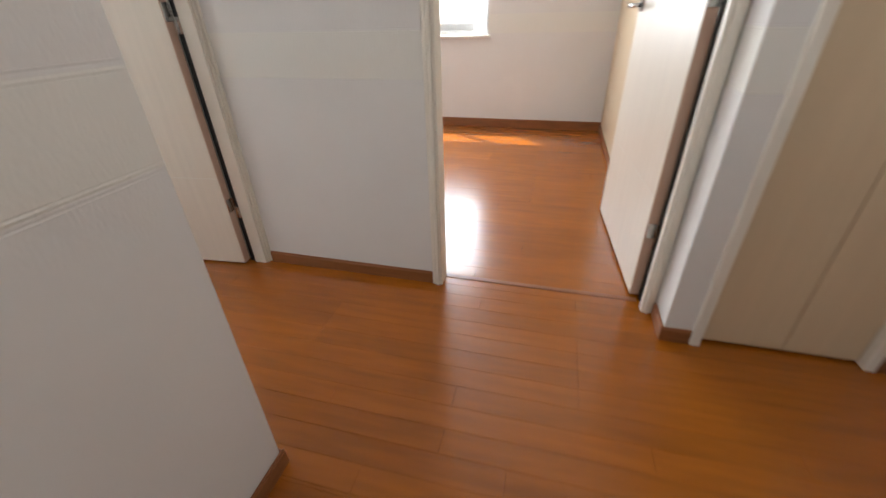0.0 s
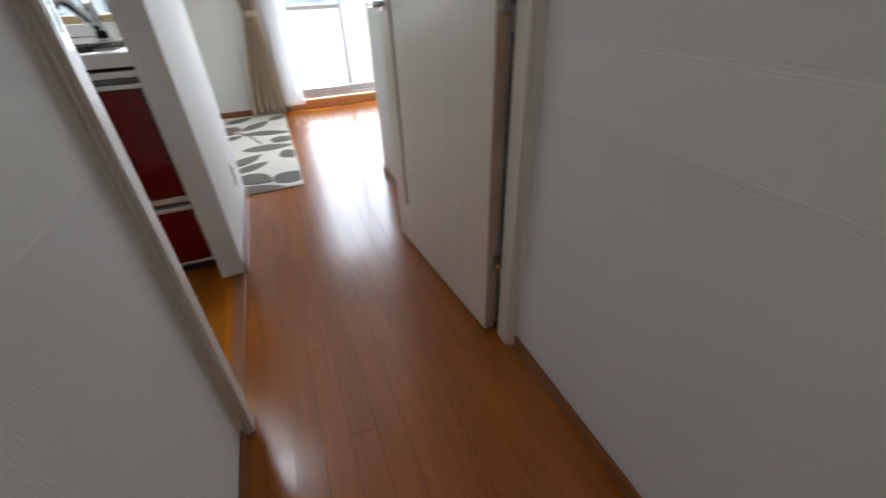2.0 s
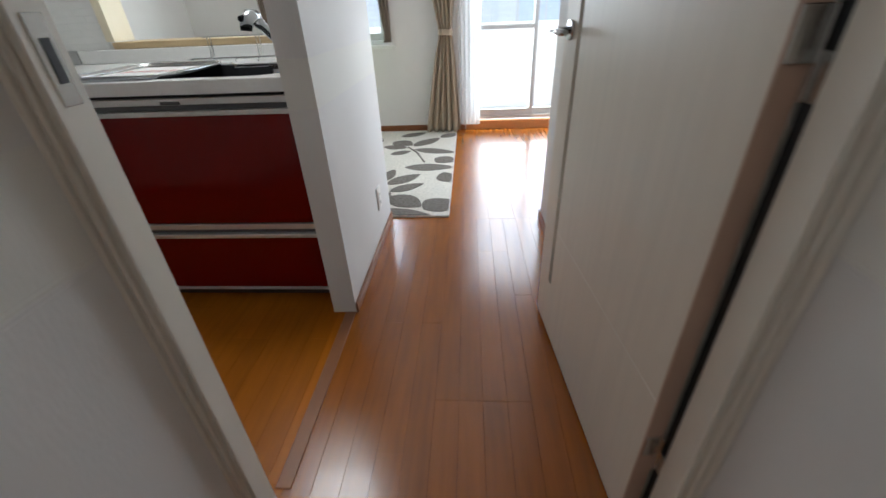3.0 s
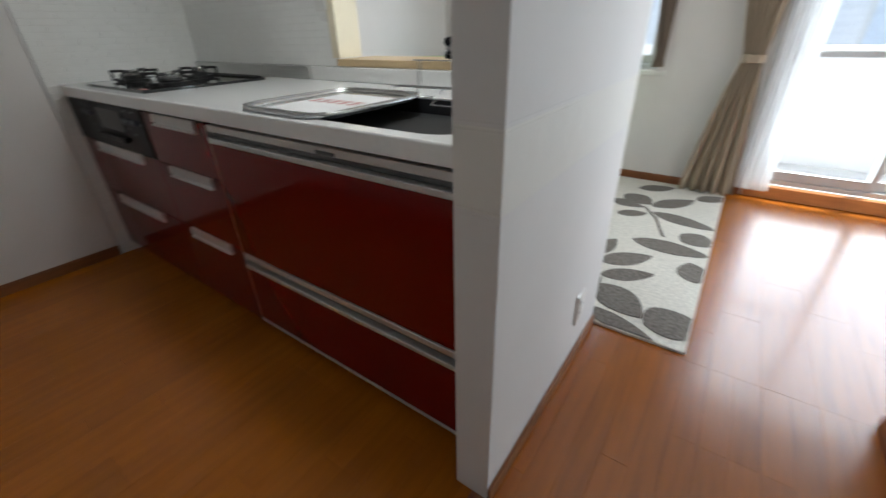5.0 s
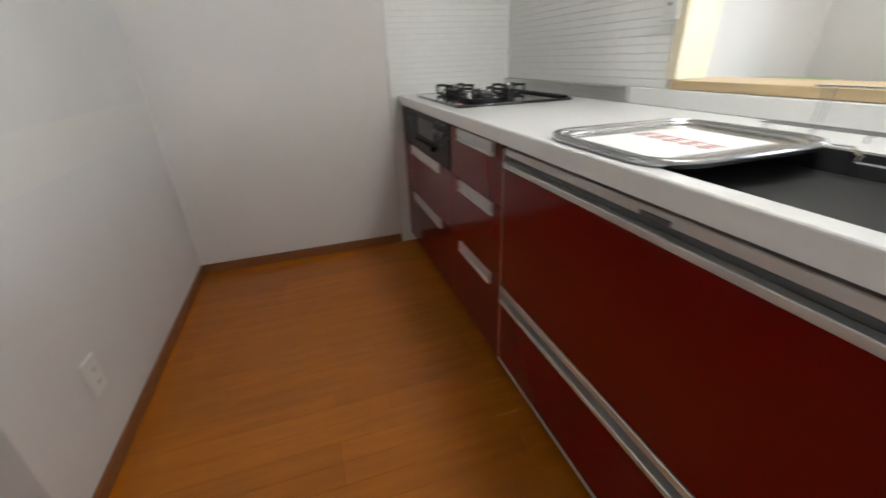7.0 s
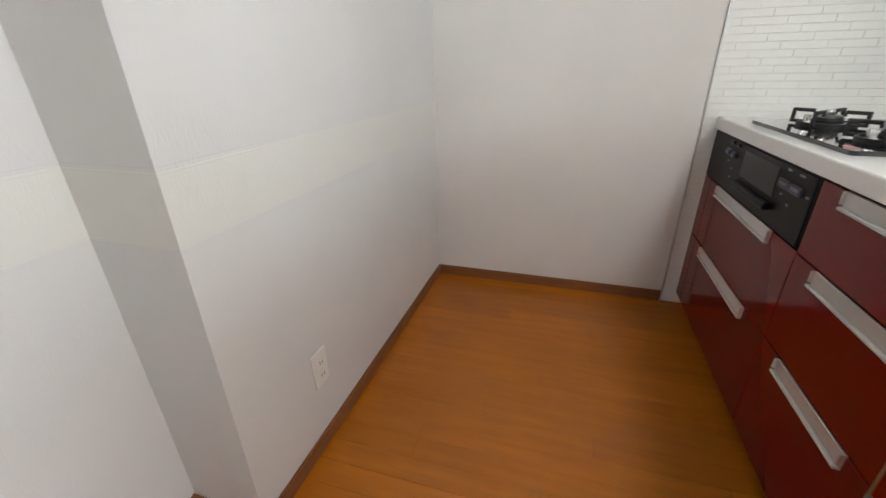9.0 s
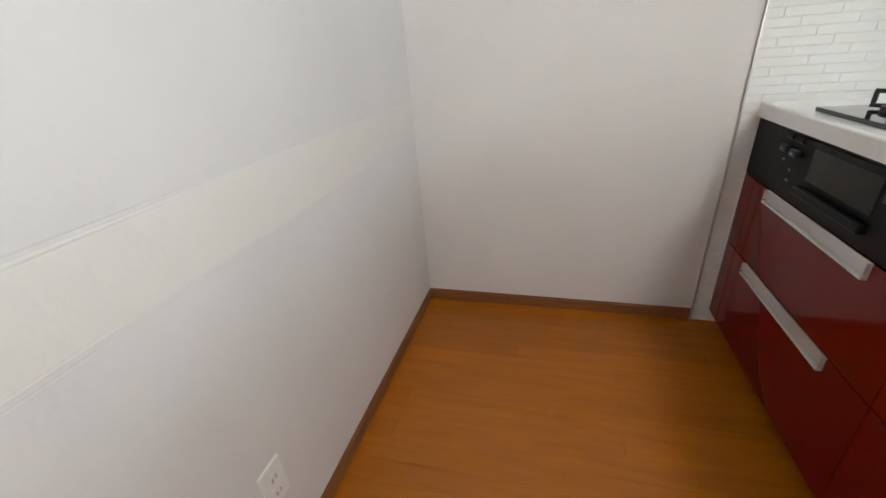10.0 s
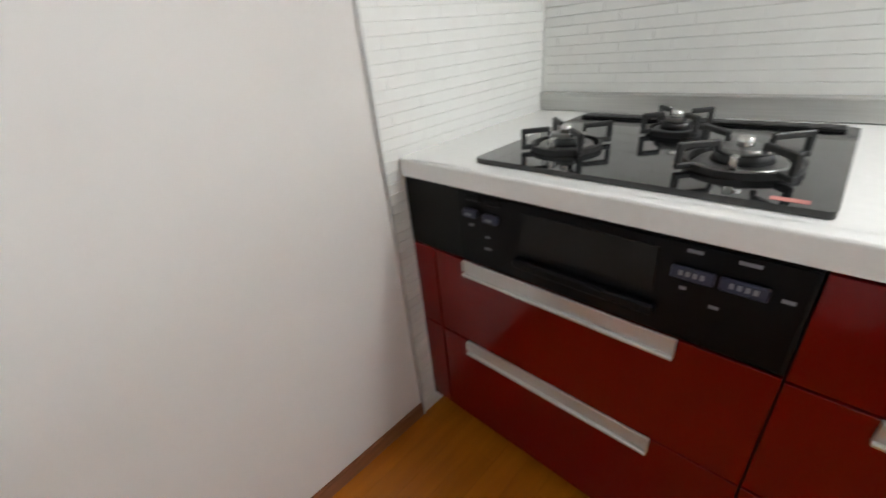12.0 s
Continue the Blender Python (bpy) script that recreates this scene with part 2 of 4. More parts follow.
GLOW.node_tree.nodes["Principled BSDF"].inputs["Emission Strength"].default_value = 1.0
GREYFROST = mat("frosted_strip", (0.20, 0.16, 0.12), 0.45, vary=0.05, bump=0.0)
GROUND = mat("street_ground", (0.50, 0.50, 0.49), 0.85, vary=0.15, scale=1.5)


# ---- building helpers ----
def box(bm, x0, x1, y0, y1, z0, z1, bevel=0.0, seg=1, m=None):
    x0, x1, y0, y1, z0, z1 = min(x0, x1), max(x0, x1), min(y0, y1), max(y0, y1), min(z0, z1), max(z0, z1)
    vs = [bm.verts.new((x, y, z)) for z in (z0, z1) for x, y in ((x0, y0), (x1, y0), (x1, y1), (x0, y1))]
    fs = [bm.faces.new([vs[i] for i in f]) for f in ((3, 2, 1, 0), (4, 5, 6, 7), (0, 1, 5, 4), (1, 2, 6, 5), (2, 3, 7, 6), (3, 0, 4, 7))]
    if bevel:
        es = {e for f in fs for e in f.edges}
        res = bmesh.ops.bevel(bm, geom=list(es), offset=bevel, segments=seg, affect="EDGES", profile=0.5)
        vs = list({v for f in res["faces"] for v in f.verts} | {v for v in vs if v.is_valid})
    if m is not None:
        bmesh.ops.transform(bm, matrix=m, verts=[v for v in vs if v.is_valid])
    return bm


def boxes(*rows, bevel=0.0, seg=1):
    bm = bmesh.new()
    for r in rows:
        box(bm, *r, bevel=bevel, seg=seg)
    return bm


def outline(bm, pts, z0, z1):
    """A flat shape with thickness, from its corners seen from above."""
    lo, hi = ([bm.verts.new((x, y, z)) for x, y in pts] for z in (z0, z1))
    k = len(pts)
    bm.faces.new(hi), bm.faces.new(lo[::-1])
    for i in range(k):
        bm.faces.new((lo[i], lo[(i + 1) % k], hi[(i + 1) % k], hi[i]))
    return bm


def rounded(x0, x1, y0, y1, r, n=6):
    pts = []
    for cx, cy, a0 in ((x1 - r, y1 - r, 0), (x0 + r, y1 - r, 90), (x0 + r, y0 + r, 180), (x1 - r, y0 + r, 270)):
        for i in range(n + 1):
            a = radians(a0 + 90 * i / n)
            pts.append((cx + r * math.cos(a), cy + r * math.sin(a)))
    return pts


def ring(bm, outer, inner, z0, z1):
    """A frame between two outlines of as many corners."""
    k = len(outer)
    v = [[bm.verts.new((x, y, z)) for x, y in p] for p in (outer, inner) for z in (z0, z1)]
    ol, oh, il, ih = v
    for i in range(k):
        j = (i + 1) % k
        bm.faces.new((ol[i], ol[j], oh[j], oh[i])), bm.faces.new((il[j], il[i], ih[i], ih[j]))
        bm.faces.new((oh[i], oh[j], ih[j], ih[i])), bm.faces.new((ol[j], ol[i], il[i], il[j]))
    return bm


def tube(bm, pts, r, sides=8, closed=False):
    pts = [Vector(p) for p in pts]
    rings, k = [], len(pts)
    for i, p in enumerate(pts):
        a = pts[i - 1] if i or closed else p
        b = pts[(i + 1) % k] if i < k - 1 or closed else p
        d = (b - a).normalized()
        u = d.cross(Vector((0, 0, 1)))
        u = u.normalized() if u.length > 0.05 else Vector((1, 0, 0))
        w = d.cross(u).normalized()
        rr = r[i] if isinstance(r, (list, tuple)) else r
        rings.append([bm.verts.new(p + rr * (math.cos(t) * u + math.sin(t) * w)) for t in (2 * math.pi * s / sides for s in range(sides))])
    for i in range(k if closed else k - 1):
        a, b = rings[i], rings[(i + 1) % k]
        for s in range(sides):
            bm.faces.new((a[s], a[(s + 1) % sides], b[(s + 1) % sides], b[s]))
    if not closed:
        bm.faces.new(rings[0][::-1]), bm.faces.new(rings[-1])
    return bm


def disc(bm, x, y, z0, z1, r0, r1=None, n=28):
    """An upright round body from radius r0 at z0 to r1 at z1."""
    return tube(bm, [(x, y, z0), (x, y, z1)], [r0, r0 if r1 is None else r1], n)


def mesh_of(name, bm, material, smooth=False):
    bmesh.ops.recalc_face_normals(bm, faces=bm.faces)
    me = bpy.data.meshes.new(name)
    bm.to_mesh(me)
    bm.free()
    me.materials.append(material)
    if smooth:
        for p in me.polygons:
            p.use_smooth = len(p.vertices) == 4
    return me


def base_of(ob):
    at = Vector((0, 0, 0))
    while ob:
        at += ob.location
        ob = ob.parent
    return at


def part(name, bm, material, parent, label="", smooth=False):
    me = mesh_of(name, bm, material, smooth)
    me.transform(Matrix.Translation(-base_of(parent)))
    ob = new(name, me)
    ob.parent = parent
    return tagged(ob, label)


def thing(name, at, label, category, group=""):
    ob = new(name)
    ob.location, ob.empty_display_size = at, 0.1
    return tagged(ob, label, category, group)


def solo(name, bm, material, label, category, group="", smooth=False):
    return tagged(new(name, mesh_of(name, bm, material, smooth)), label, category, group)


def structure(name, bm, material, label=""):
    return tagged(new(name, mesh_of(name, bm, material)), label, kind="structure")


# ---- large structure ----
H = 2.4
NY = 1.348         # hall and passage, north face
SY = 0.478          # hall, south face
KS = -1.948         # kitchen, south face
KE = -1.145         # kitchen, east face
KR = -0.915         # recess beside the kitchen's entrance
KB = -3.065          # kitchen, back face
BX = -5.2           # living room, west face
BY = 3.98           # bedroom, north face
FX = -2.394         # cabinet fronts
HX = -0.815         # entrance hall, west face
for _n, _b in (("wall_hall_north", (-3.155, -0.65, NY, 1.48, 0, H)), ("wall_bedroom_door_head", (-0.65, 0.212, NY, 1.48, 2.06, H)), ("wall_jog", (0.212, 0.305, 1.198, 1.48, 0, H)),
               ("wall_closet_head", (0.305, 0.82, 1.198, 1.30, 2.06, H)), ("wall_closet_side", (0.82, 1.5, 1.198, 1.30, 0, H))):
    structure(_n, boxes(_b), PAPER)
structure("wall_closet_back", boxes((0.31, 1.5, 1.80, 1.90, 0, H), (1.5, 1.6, 1.30, 1.90, 0, H)), PAPER_PLAIN)
structure("wall_living_east", boxes((-3.155, -3.04, 1.48, 4.2, 0, H)), PAPER)
structure("wall_hall_south", boxes((-1.516, HX, 0.352, SY, 0, H)), PAPER)
structure("wall_door_head", boxes((-1.59, -1.47, SY, NY, 2.06, H)), PAPER)
structure("wall_kitchen_east", boxes((KR, HX, -1.3, 0.352, 0, H), (KE, KR, KS, -0.43, 0, H)), PAPER)
structure("wall_south", boxes((BX - 0.15, KR, KS - 0.12, KS, 0, H)), PAPER_PLAIN)
structure("wall_kitchen_back", boxes((KB - 0.12, KB, KS, -0.705, 0, H), (KB - 0.12, KB, -0.705, 0.379, 0, 0.96), (KB - 0.12, KB, -0.705, 0.379, 2.0, H)), PANEL)
structure("wall_living_south", boxes((BX, KB - 0.122, KS, -1.645, 0, H)), PAPER_PLAIN)
structure("wall_peninsula", boxes((-3.185, -2.314, 0.379, 0.474, 0, H)), PAPER)
structure("wall_west", boxes((BX - 0.15, BX, KS, -0.85, 0, H), (BX - 0.15, BX, -0.85, 0.19, 0, 0.80), (BX - 0.15, BX, -0.85, 0.19, 1.8, H), (BX - 0.15, BX, 0.19, 0.91, 0, H),
          (BX - 0.15, BX, 0.91, 2.71, 2.05, H), (BX - 0.15, BX, 2.71, 4.2, 0, H)), PAPER_PLAIN)
structure("wall_living_north", boxes((BX - 0.15, -5.1, 4.2, 4.32, 0, H), (-5.1, -3.5, 4.2, 4.32, 0, 0.8), (-5.1, -3.5, 4.2, 4.32, 2.0, H), (-3.5, -3.04, 4.2, 4.32, 0, H)), PAPER_PLAIN)
structure("wall_bedroom_north", boxes((-3.155, -2.3, BY, BY + 0.14, 0, H), (-2.3, -0.875, BY, BY + 0.14, 0, 0.785), (-2.3, -0.875, BY, BY + 0.14, 1.85, H), (-0.875, 0.31, BY, BY + 0.14, 0, H)), PAPER)
structure("wall_bedroom_east", boxes((0.19, 0.31, 1.48, BY, 0, H)), CLOSET, "beige panelled closet wall of the bedroom")
structure("wall_hall_east", boxes((1.5, 1.6, -1.3, 1.30, 0, H)), PAPER)
structure("wall_hall_end", boxes((HX, 1.6, -1.4, -1.3, 0, H)), PAPER)
structure("ceiling", boxes((BX - 0.15, 1.6, -2.07, 4.32, H, H + 0.1)), CEIL)
structure("subfloor", boxes((BX - 0.15, 1.6, -2.07, 4.32, -0.12, -0.016)), SUBFLOOR)


def skirting(name, x0, x1, y0, y1, h=0.056):
    bm = boxes((x0, x1, y0, y1, 0, h - 0.008), bevel=0.001)
    inset = 0.003
    box(bm, x0 + (inset if x1 - x0 < 0.03 else 0), x1 - (inset if x1 - x0 < 0.03 else 0), y0 + (inset if y1 - y0 < 0.03 else 0), y1 - (inset if y1 - y0 < 0.03 else 0), h - 0.0078, h)
    return structure(name, bm, SKIRT, "brown wooden skirting board")


D = 0.01
skirting("baseboard_hall_north", -1.448, -0.655, NY - D, NY)
skirting("baseboard_passage_north", -3.155, -1.61, NY - D, NY)
skirting("baseboard_passage_end", -3.165, -3.155, NY - D, 4.2)
skirting("baseboard_hall_south", -1.444, HX, SY, SY + D)
skirting("baseboard_hall_west", HX, HX + D, -1.3, SY + D)
skirting("baseboard_jog_side", 0.202, 0.212, 1.198, NY - 0.018)
skirting("baseboard_jog", 0.202, 0.298, 1.188, 1.198)
skirting("baseboard_closet_side", 0.825, 1.5, 1.188, 1.198)
skirting("baseboard_kitchen_east", KE - D, KE, KS, -0.43)
skirting("baseboard_kitchen_step", KE - D, KR, -0.43, -0.42)
skirting("baseboard_kitchen_recess", KR - D, KR, -0.42, 0.352)
skirting("baseboard_kitchen_north", -1.514, KR - D, 0.342, 0.352)
skirting("baseboard_kitchen_south", -2.326, KE - D, KS, KS + D)
skirting("baseboard_peninsula", -3.185, -2.314, 0.474, 0.484, 0.05)
skirting("baseboard_west", BX, BX + D, -1.645, 0.90)
skirting("baseboard_bedroom_north", -3.04, 0.19, BY - D, BY, 0.08)
skirting("baseboard_bedroom_east", 0.18, 0.19, 1.5, BY - D)
skirting("baseboard_bedroom_south", -3.04, -0.66, 1.48, 1.49)


# door frames: jambs, stops and stepped casings
def door_trim(name, bms):
    for bm in bms:
        structure(name, bm, TRIM, "ivory stepped door casing")


def casing_y(x, side, y0, y1, z1):
    """A stepped casing profile: flat, a groove and a raised outer bead, along an opening's edge at x."""
    s = side
    bm = bmesh.new()
    box(bm, x, x + 0.012 * s, y0, y1, 0, z1, 0.0015)
    box(bm, x + 0.0122 * s, x + 0.026 * s, y0 - 0.006, y1, 0, z1, 0.0015)
    box(bm, x + 0.0262 * s, x + 0.042 * s, y0 - 0.001, y1, 0, z1, 0.003)
    return bm


door_trim("trim_bedroom_door", [casing_y(-0.613, -1, NY - 0.014, 1.405, 2.06), casing_y(0.166, 1, NY - 0.014, 1.362, 2.06), boxes((0.1985, 0.2118, 1.3622, 1.485, 0, 2.06)),
          boxes((-0.612, 0.165, NY - 0.012, 1.485, 2.025, 2.058))])
# added black strip: the shade of the narrow hinge gap as a solid
structure("trim_gap_shade_bedroom", boxes((0.1715, 0.1984, 1.400, 1.424, 0, 2.02)), DARK, "black strip standing in for the shade of the hinge gap")
_bm = bmesh.new()
for _y, _s, _x in ((0.503, -1, -1.516), (1.318, 1, -1.528)):
    box(_bm, _x, -1.468, _y, _y + 0.011 * _s, 0, 2.03, 0.0015)
    box(_bm, _x - 0.002, -1.460, _y + 0.0112 * _s, _y + 0.021 * _s, 0, 2.03, 0.002)
    box(_bm, _x - 0.004, -1.452, _y + 0.0212 * _s, _y + 0.034 * _s, 0, 2.03, 0.003)
box(_bm, -1.600, -1.560, 1.340, 1.347, 0, 2.03, 0.001)
box(_bm, -1.592, -1.462, 0.503, 1.318, 2.031, 2.06)
structure("trim_living_door", _bm, TRIM, "ivory stepped door casing")
# same added strip, for the shade behind the living-room door's hinge edge
structure("trim_gap_shade_living", boxes((-1.559, -1.533, 1.328, 1.347, 0, 2.03)), DARK, "black strip standing in for the shade of the hinge gap")
_bm = boxes((0.300, 0.331, 1.184, 1.29, 0, 2.06), (0.792, 0.823, 1.184, 1.29, 0, 2.06), (0.331, 0.792, 1.184, 1.29, 2.03, 2.06), bevel=0.002)
structure("trim_closet", _bm, TRIM, "ivory closet frame")


def lever(parent, at, along, out):
    """A lever handle on a round rose. along: way of the grip; out: way out of the door's face."""
    p, a, o = Vector(at), Vector(along), Vector(out)
    bm = tube(bmesh.new(), [p, p + o * 0.008], 0.025, 24)
    h = part("handle_rose", bm, CHROME, parent, "chrome rose", True)
    bm = tube(bmesh.new(), [p + o * 0.008, p + o * 0.045, p + o * 0.052 + a * 0.012, p + o * 0.054 + a * 0.06, p + o * 0.05 + a * 0.115], [0.009, 0.009, 0.010, 0.009, 0.007], 12)
    part("door_handle", bm, CHROME, parent, "chrome lever handle", True)
    return h


def leaf_door(name, hinge, yaw, width, label, slit):
    """A flush door leaf. Built along +x from its hinge edge, thickness towards +y."""
    d = thing(name, (0, 0, 0), label, "door")
    t, gz = 0.036, 0.425
    sx0, sx1 = width - 0.135, width - 0.105
    if slit:
        rows = ((0.004, sx0, 0.0, t, 0.012, 2.02), (sx1, width, 0.0, t, 0.012, 2.02), (sx0, sx1, 0.0, t, 0.012, 0.21), (sx0, sx1, 0.0, t, 1.9, 2.02))
        bm = boxes(*rows)
        part("leaf", bm, DOOR, d)
        part("slit_glass", boxes((sx0, sx1, 0.014, 0.02, 0.20, 1.9)), GREYFROST, d, "narrow frosted strip")
        part("slit_bead", boxes((sx0, sx0 + 0.004, -0.001, 0.013, 0.2, 1.9), (sx1 - 0.004, sx1, -0.001, 0.013, 0.2, 1.9)), OAK, d, "wood bead")
    else:
        part("leaf", boxes((0.004, width, 0.0, t, 0.012, 2.02), bevel=0.0015), DOOR, d)
    part("hinge_edge", boxes((0.0005, 0.0038, 0.0005, t - 0.0005, 0.013, 2.019)), DOOR_EDGE, d, "pinkish edge band")
    for y in (-0.0006, t - 0.0014):
        part("groove", boxes((0.004, sx0 - 0.005 if slit else width, y, y + 0.002, gz - 0.002, gz + 0.002)), TRIM, d, "fine inlaid line")
    for z in (0.295, 1.02, 1.78):
        hg = part("hinge", boxes((-0.0035, 0.0, 0.002, 0.034, z - 0.026, z + 0.032), (-0.046, -0.004, -0.004, -0.001, z - 0.066, z - 0.012), (-0.010, -0.0036, -0.006, 0.004, z - 0.066, z + 0.032), bevel=0.001), STEEL, d, "satin steel hinge")
    lever(d, (width - 0.055, 0, 1.0), (-1, 0, 0), (0, -1, 0))
    lever(d, (width - 0.055, t, 1.0), (-1, 0, 0), (0, 1, 0))
    d.matrix_basis = Matrix.Translation((hinge[0], hinge[1], 0)) @ pose(0, 0, 0, 0, 0, yaw)
    return d

# the two open doors; the face with the groove looks into the passage and the bedroom
leaf_door("door_1", (-1.556, 1.320), 180 + 5.0, 0.80, "open cream door with a narrow slit window and chrome lever", True)
leaf_door("door_2", (0.172, 1.428), 94.3, 0.79, "open cream bedroom door with a fine inlaid line", False)

_c = thing("door_3", (0.56, 1.22, 0), "closed beige folding closet doors in an ivory frame", "closet door")
for _x0, _x1 in ((0.334, 0.578), (0.581, 0.789)):
    part("leaf", boxes((_x0, _x1, 1.213, 1.238, 0.012, 2.02), bevel=0.002), CLOSET, _c)
_s = thing("strike_plate", (-1.5, 0.492, 0.985), "satin steel strike plate with a dark latch hole", "door hardware")
part("plate", boxes((-1.504, -1.480, 0.5031, 0.5046, 0.985, 1.075), bevel=0.001), STEEL, _s)
part("latch_hole", boxes((-1.498, -1.487, 0.5045, 0.5054, 1.008, 1.052)), DARK, _s, "dark latch hole")

structure("trim_threshold_bedroom", boxes((-0.613, 0.162, 1.395, 1.418, -0.004, 0.003), bevel=0.001), STRIP, "thin brown threshold strip")
structure("trim_threshold_kitchen", boxes((-2.313, -1.60, 0.43, 0.472, -0.004, 0.004), bevel=0.0015), STRIP, "reddish wooden floor transition strip")
structure("trim_balcony_sill", boxes((BX - 0.05, BX + 0.012, 0.91, 2.71, 0, 0.083), bevel=0.004), SILLWOOD, "orange wooden step under the balcony door")

# ---- kitchen ----
CY0, CY1 = KS + 0.006, 0.377          # ends of the counter
ZT, ZB = 0.90, 0.855


def bar_handle(parent, y0, y1, z):
    """A recessed aluminium pull let into the top of a drawer front: channel, lip and end caps."""
    bm = bmesh.new()
    box(bm, FX - 0.002, FX + 0.004, y0, y1, z - 0.042, z, 0.001)
    box(bm, FX + 0.0042, FX + 0.014, y0, y1, z - 0.042, z - 0.034, 0.002)
    box(bm, FX + 0.0042, FX + 0.012, y0, y0 + 0.003, z - 0.030, z, 0.0008)
    box(bm, FX + 0.0042, FX + 0.012, y1 - 0.003, y1, z - 0.030, z, 0.0008)
    return part("handle", bm, ALU_LIGHT, parent, "pale aluminium pull")


def front(parent, y0, y1, z0, z1, pull=None):
    f = part("drawer", boxes((FX - 0.018, FX, y0 + 0.0015, y1 - 0.0015, z0 + 0.0015, z1 - 0.0015), bevel=0.0012), RED, parent, "glossy dark red drawer front")
    if pull:
        bar_handle(f, pull[0], pull[1], z1)
    return f


def carcass(parent, y0, y1, zb=0.058):
    part("body", boxes((-3.03, FX - 0.0185, y0 + 0.002, y1 - 0.002, zb, ZB - 0.002)), DARK, parent)
    part("plinth", boxes((-3.01, FX - 0.05, y0 + 0.002, y1 - 0.002, 0.0, zb - 0.001)), PLINTH, parent, "dark recessed plinth")


Y1, Y2 = -1.106, -0.63
cab = thing("stove_cabinet", (-2.6, -1.4, 0), "glossy dark red drawer cabinet under the gas hob", "cabinet", "kitchen cabinets")
carcass(cab, CY0, Y1)
part("filler", boxes((FX - 0.018, FX, CY0, -1.862, 0.388, 0.655), bevel=0.001), RED, cab, "narrow red filler")
part("filler", boxes((FX - 0.018, FX, CY0, -1.862, 0.058, 0.384), bevel=0.001), RED, cab, "narrow red filler")
front(cab, -1.86, Y1, 0.386, 0.655, (-1.752, -1.253))
front(cab, -1.86, Y1, 0.058, 0.384, (-1.76, -1.262))

stove = thing("grill_panel", (-2.36, -1.514, 0.66), "black built-in grill front with knobs and buttons", "stove")
part("panel", boxes((FX - 0.018, FX + 0.001, CY0, Y1 - 0.002, 0.659, ZB - 0.004), bevel=0.0015), CHARCOAL, stove)
part("face_plate", boxes((FX + 0.0012, FX + 0.006, -1.752, Y1 - 0.006, 0.664, ZB - 0.01), bevel=0.0015), BLACK, stove)
part("grill_window", boxes((FX + 0.006, FX + 0.009, -1.572, -1.305, 0.742, 0.828), bevel=0.001), GREYGLASS, stove, "dark grey grill window")
part("grill_handle", boxes((FX + 0.006, FX + 0.028, -1.585, -1.295, 0.702, 0.724), bevel=0.004), BLACK, stove, "black grill door handle")
for _y, _z in ((-1.700, 0.836), (-1.642, 0.834)):
    part("knob_cap", boxes((FX + 0.006, FX + 0.014, _y - 0.02, _y + 0.02, _z - 0.007, _z + 0.007), bevel=0.003), BLACK, stove)
for _y, _z in ((-1.706, 0.800), (-1.648, 0.797)):
    _k = part("button", boxes((FX + 0.006, FX + 0.0215, _y - 0.021, _y + 0.021, _z - 0.011, _z + 0.011), bevel=0.006, seg=2), BLUEBTN, stove, "dark slate push button")
    part("print", boxes((FX + 0.0222, FX + 0.023, _y - 0.009, _y + 0.008, _z - 0.003, _z + 0.002)), LEGEND, _k, "pale print")
for _y, _z, _w in ((-1.712, 0.766, 0.014), (-1.665, 0.745, 0.012), (-1.665, 0.715, 0.02), (-1.255, 0.833, 0.022), (-1.185, 0.833, 0.028), (-1.262, 0.764, 0.010), (-1.215, 0.745, 0.014), (-1.132, 0.79, 0.016)):
    part("print", boxes((FX + 0.006, FX + 0.0066, _y - _w / 2, _y + _w / 2, _z - 0.003, _z + 0.003)), LEGEND, stove, "pale print")
for _y in (-1.252, -1.184):
    _b = part("button", boxes((FX + 0.006, FX + 0.016, _y - 0.031, _y + 0.031, 0.783, 0.806), bevel=0.003), BLUEBTN, stove, "slate blue burner button")
    for _k in range(4):
        part("print", boxes((FX + 0.0161, FX + 0.0167, _y - 0.018 + 0.010 * _k, _y - 0.012 + 0.010 * _k, 0.792, 0.801)), LEGEND, _b, "pale print")

cab = thing("drawer_cabinet", (-2.6, -0.75, 0), "glossy dark red cabinet of three drawers", "cabinet", "kitchen cabinets")
carcass(cab, Y1, Y2)
front(cab, Y1, Y2, 0.652, ZB - 0.010, (-1.0, -0.69))
front(cab, Y1, Y2, 0.388, 0.650, (-1.0, -0.69))
front(cab, Y1, Y2, 0.058, 0.386, (-1.005, -0.70))

cab = thing("sink_cabinet", (-2.6, -0.04, 0), "glossy dark red sink cabinet with two wide drawers", "cabinet", "kitchen cabinets")
carcass(cab, Y2, CY1)
YA, YE = Y2 + 0.006, CY1 - 0.026


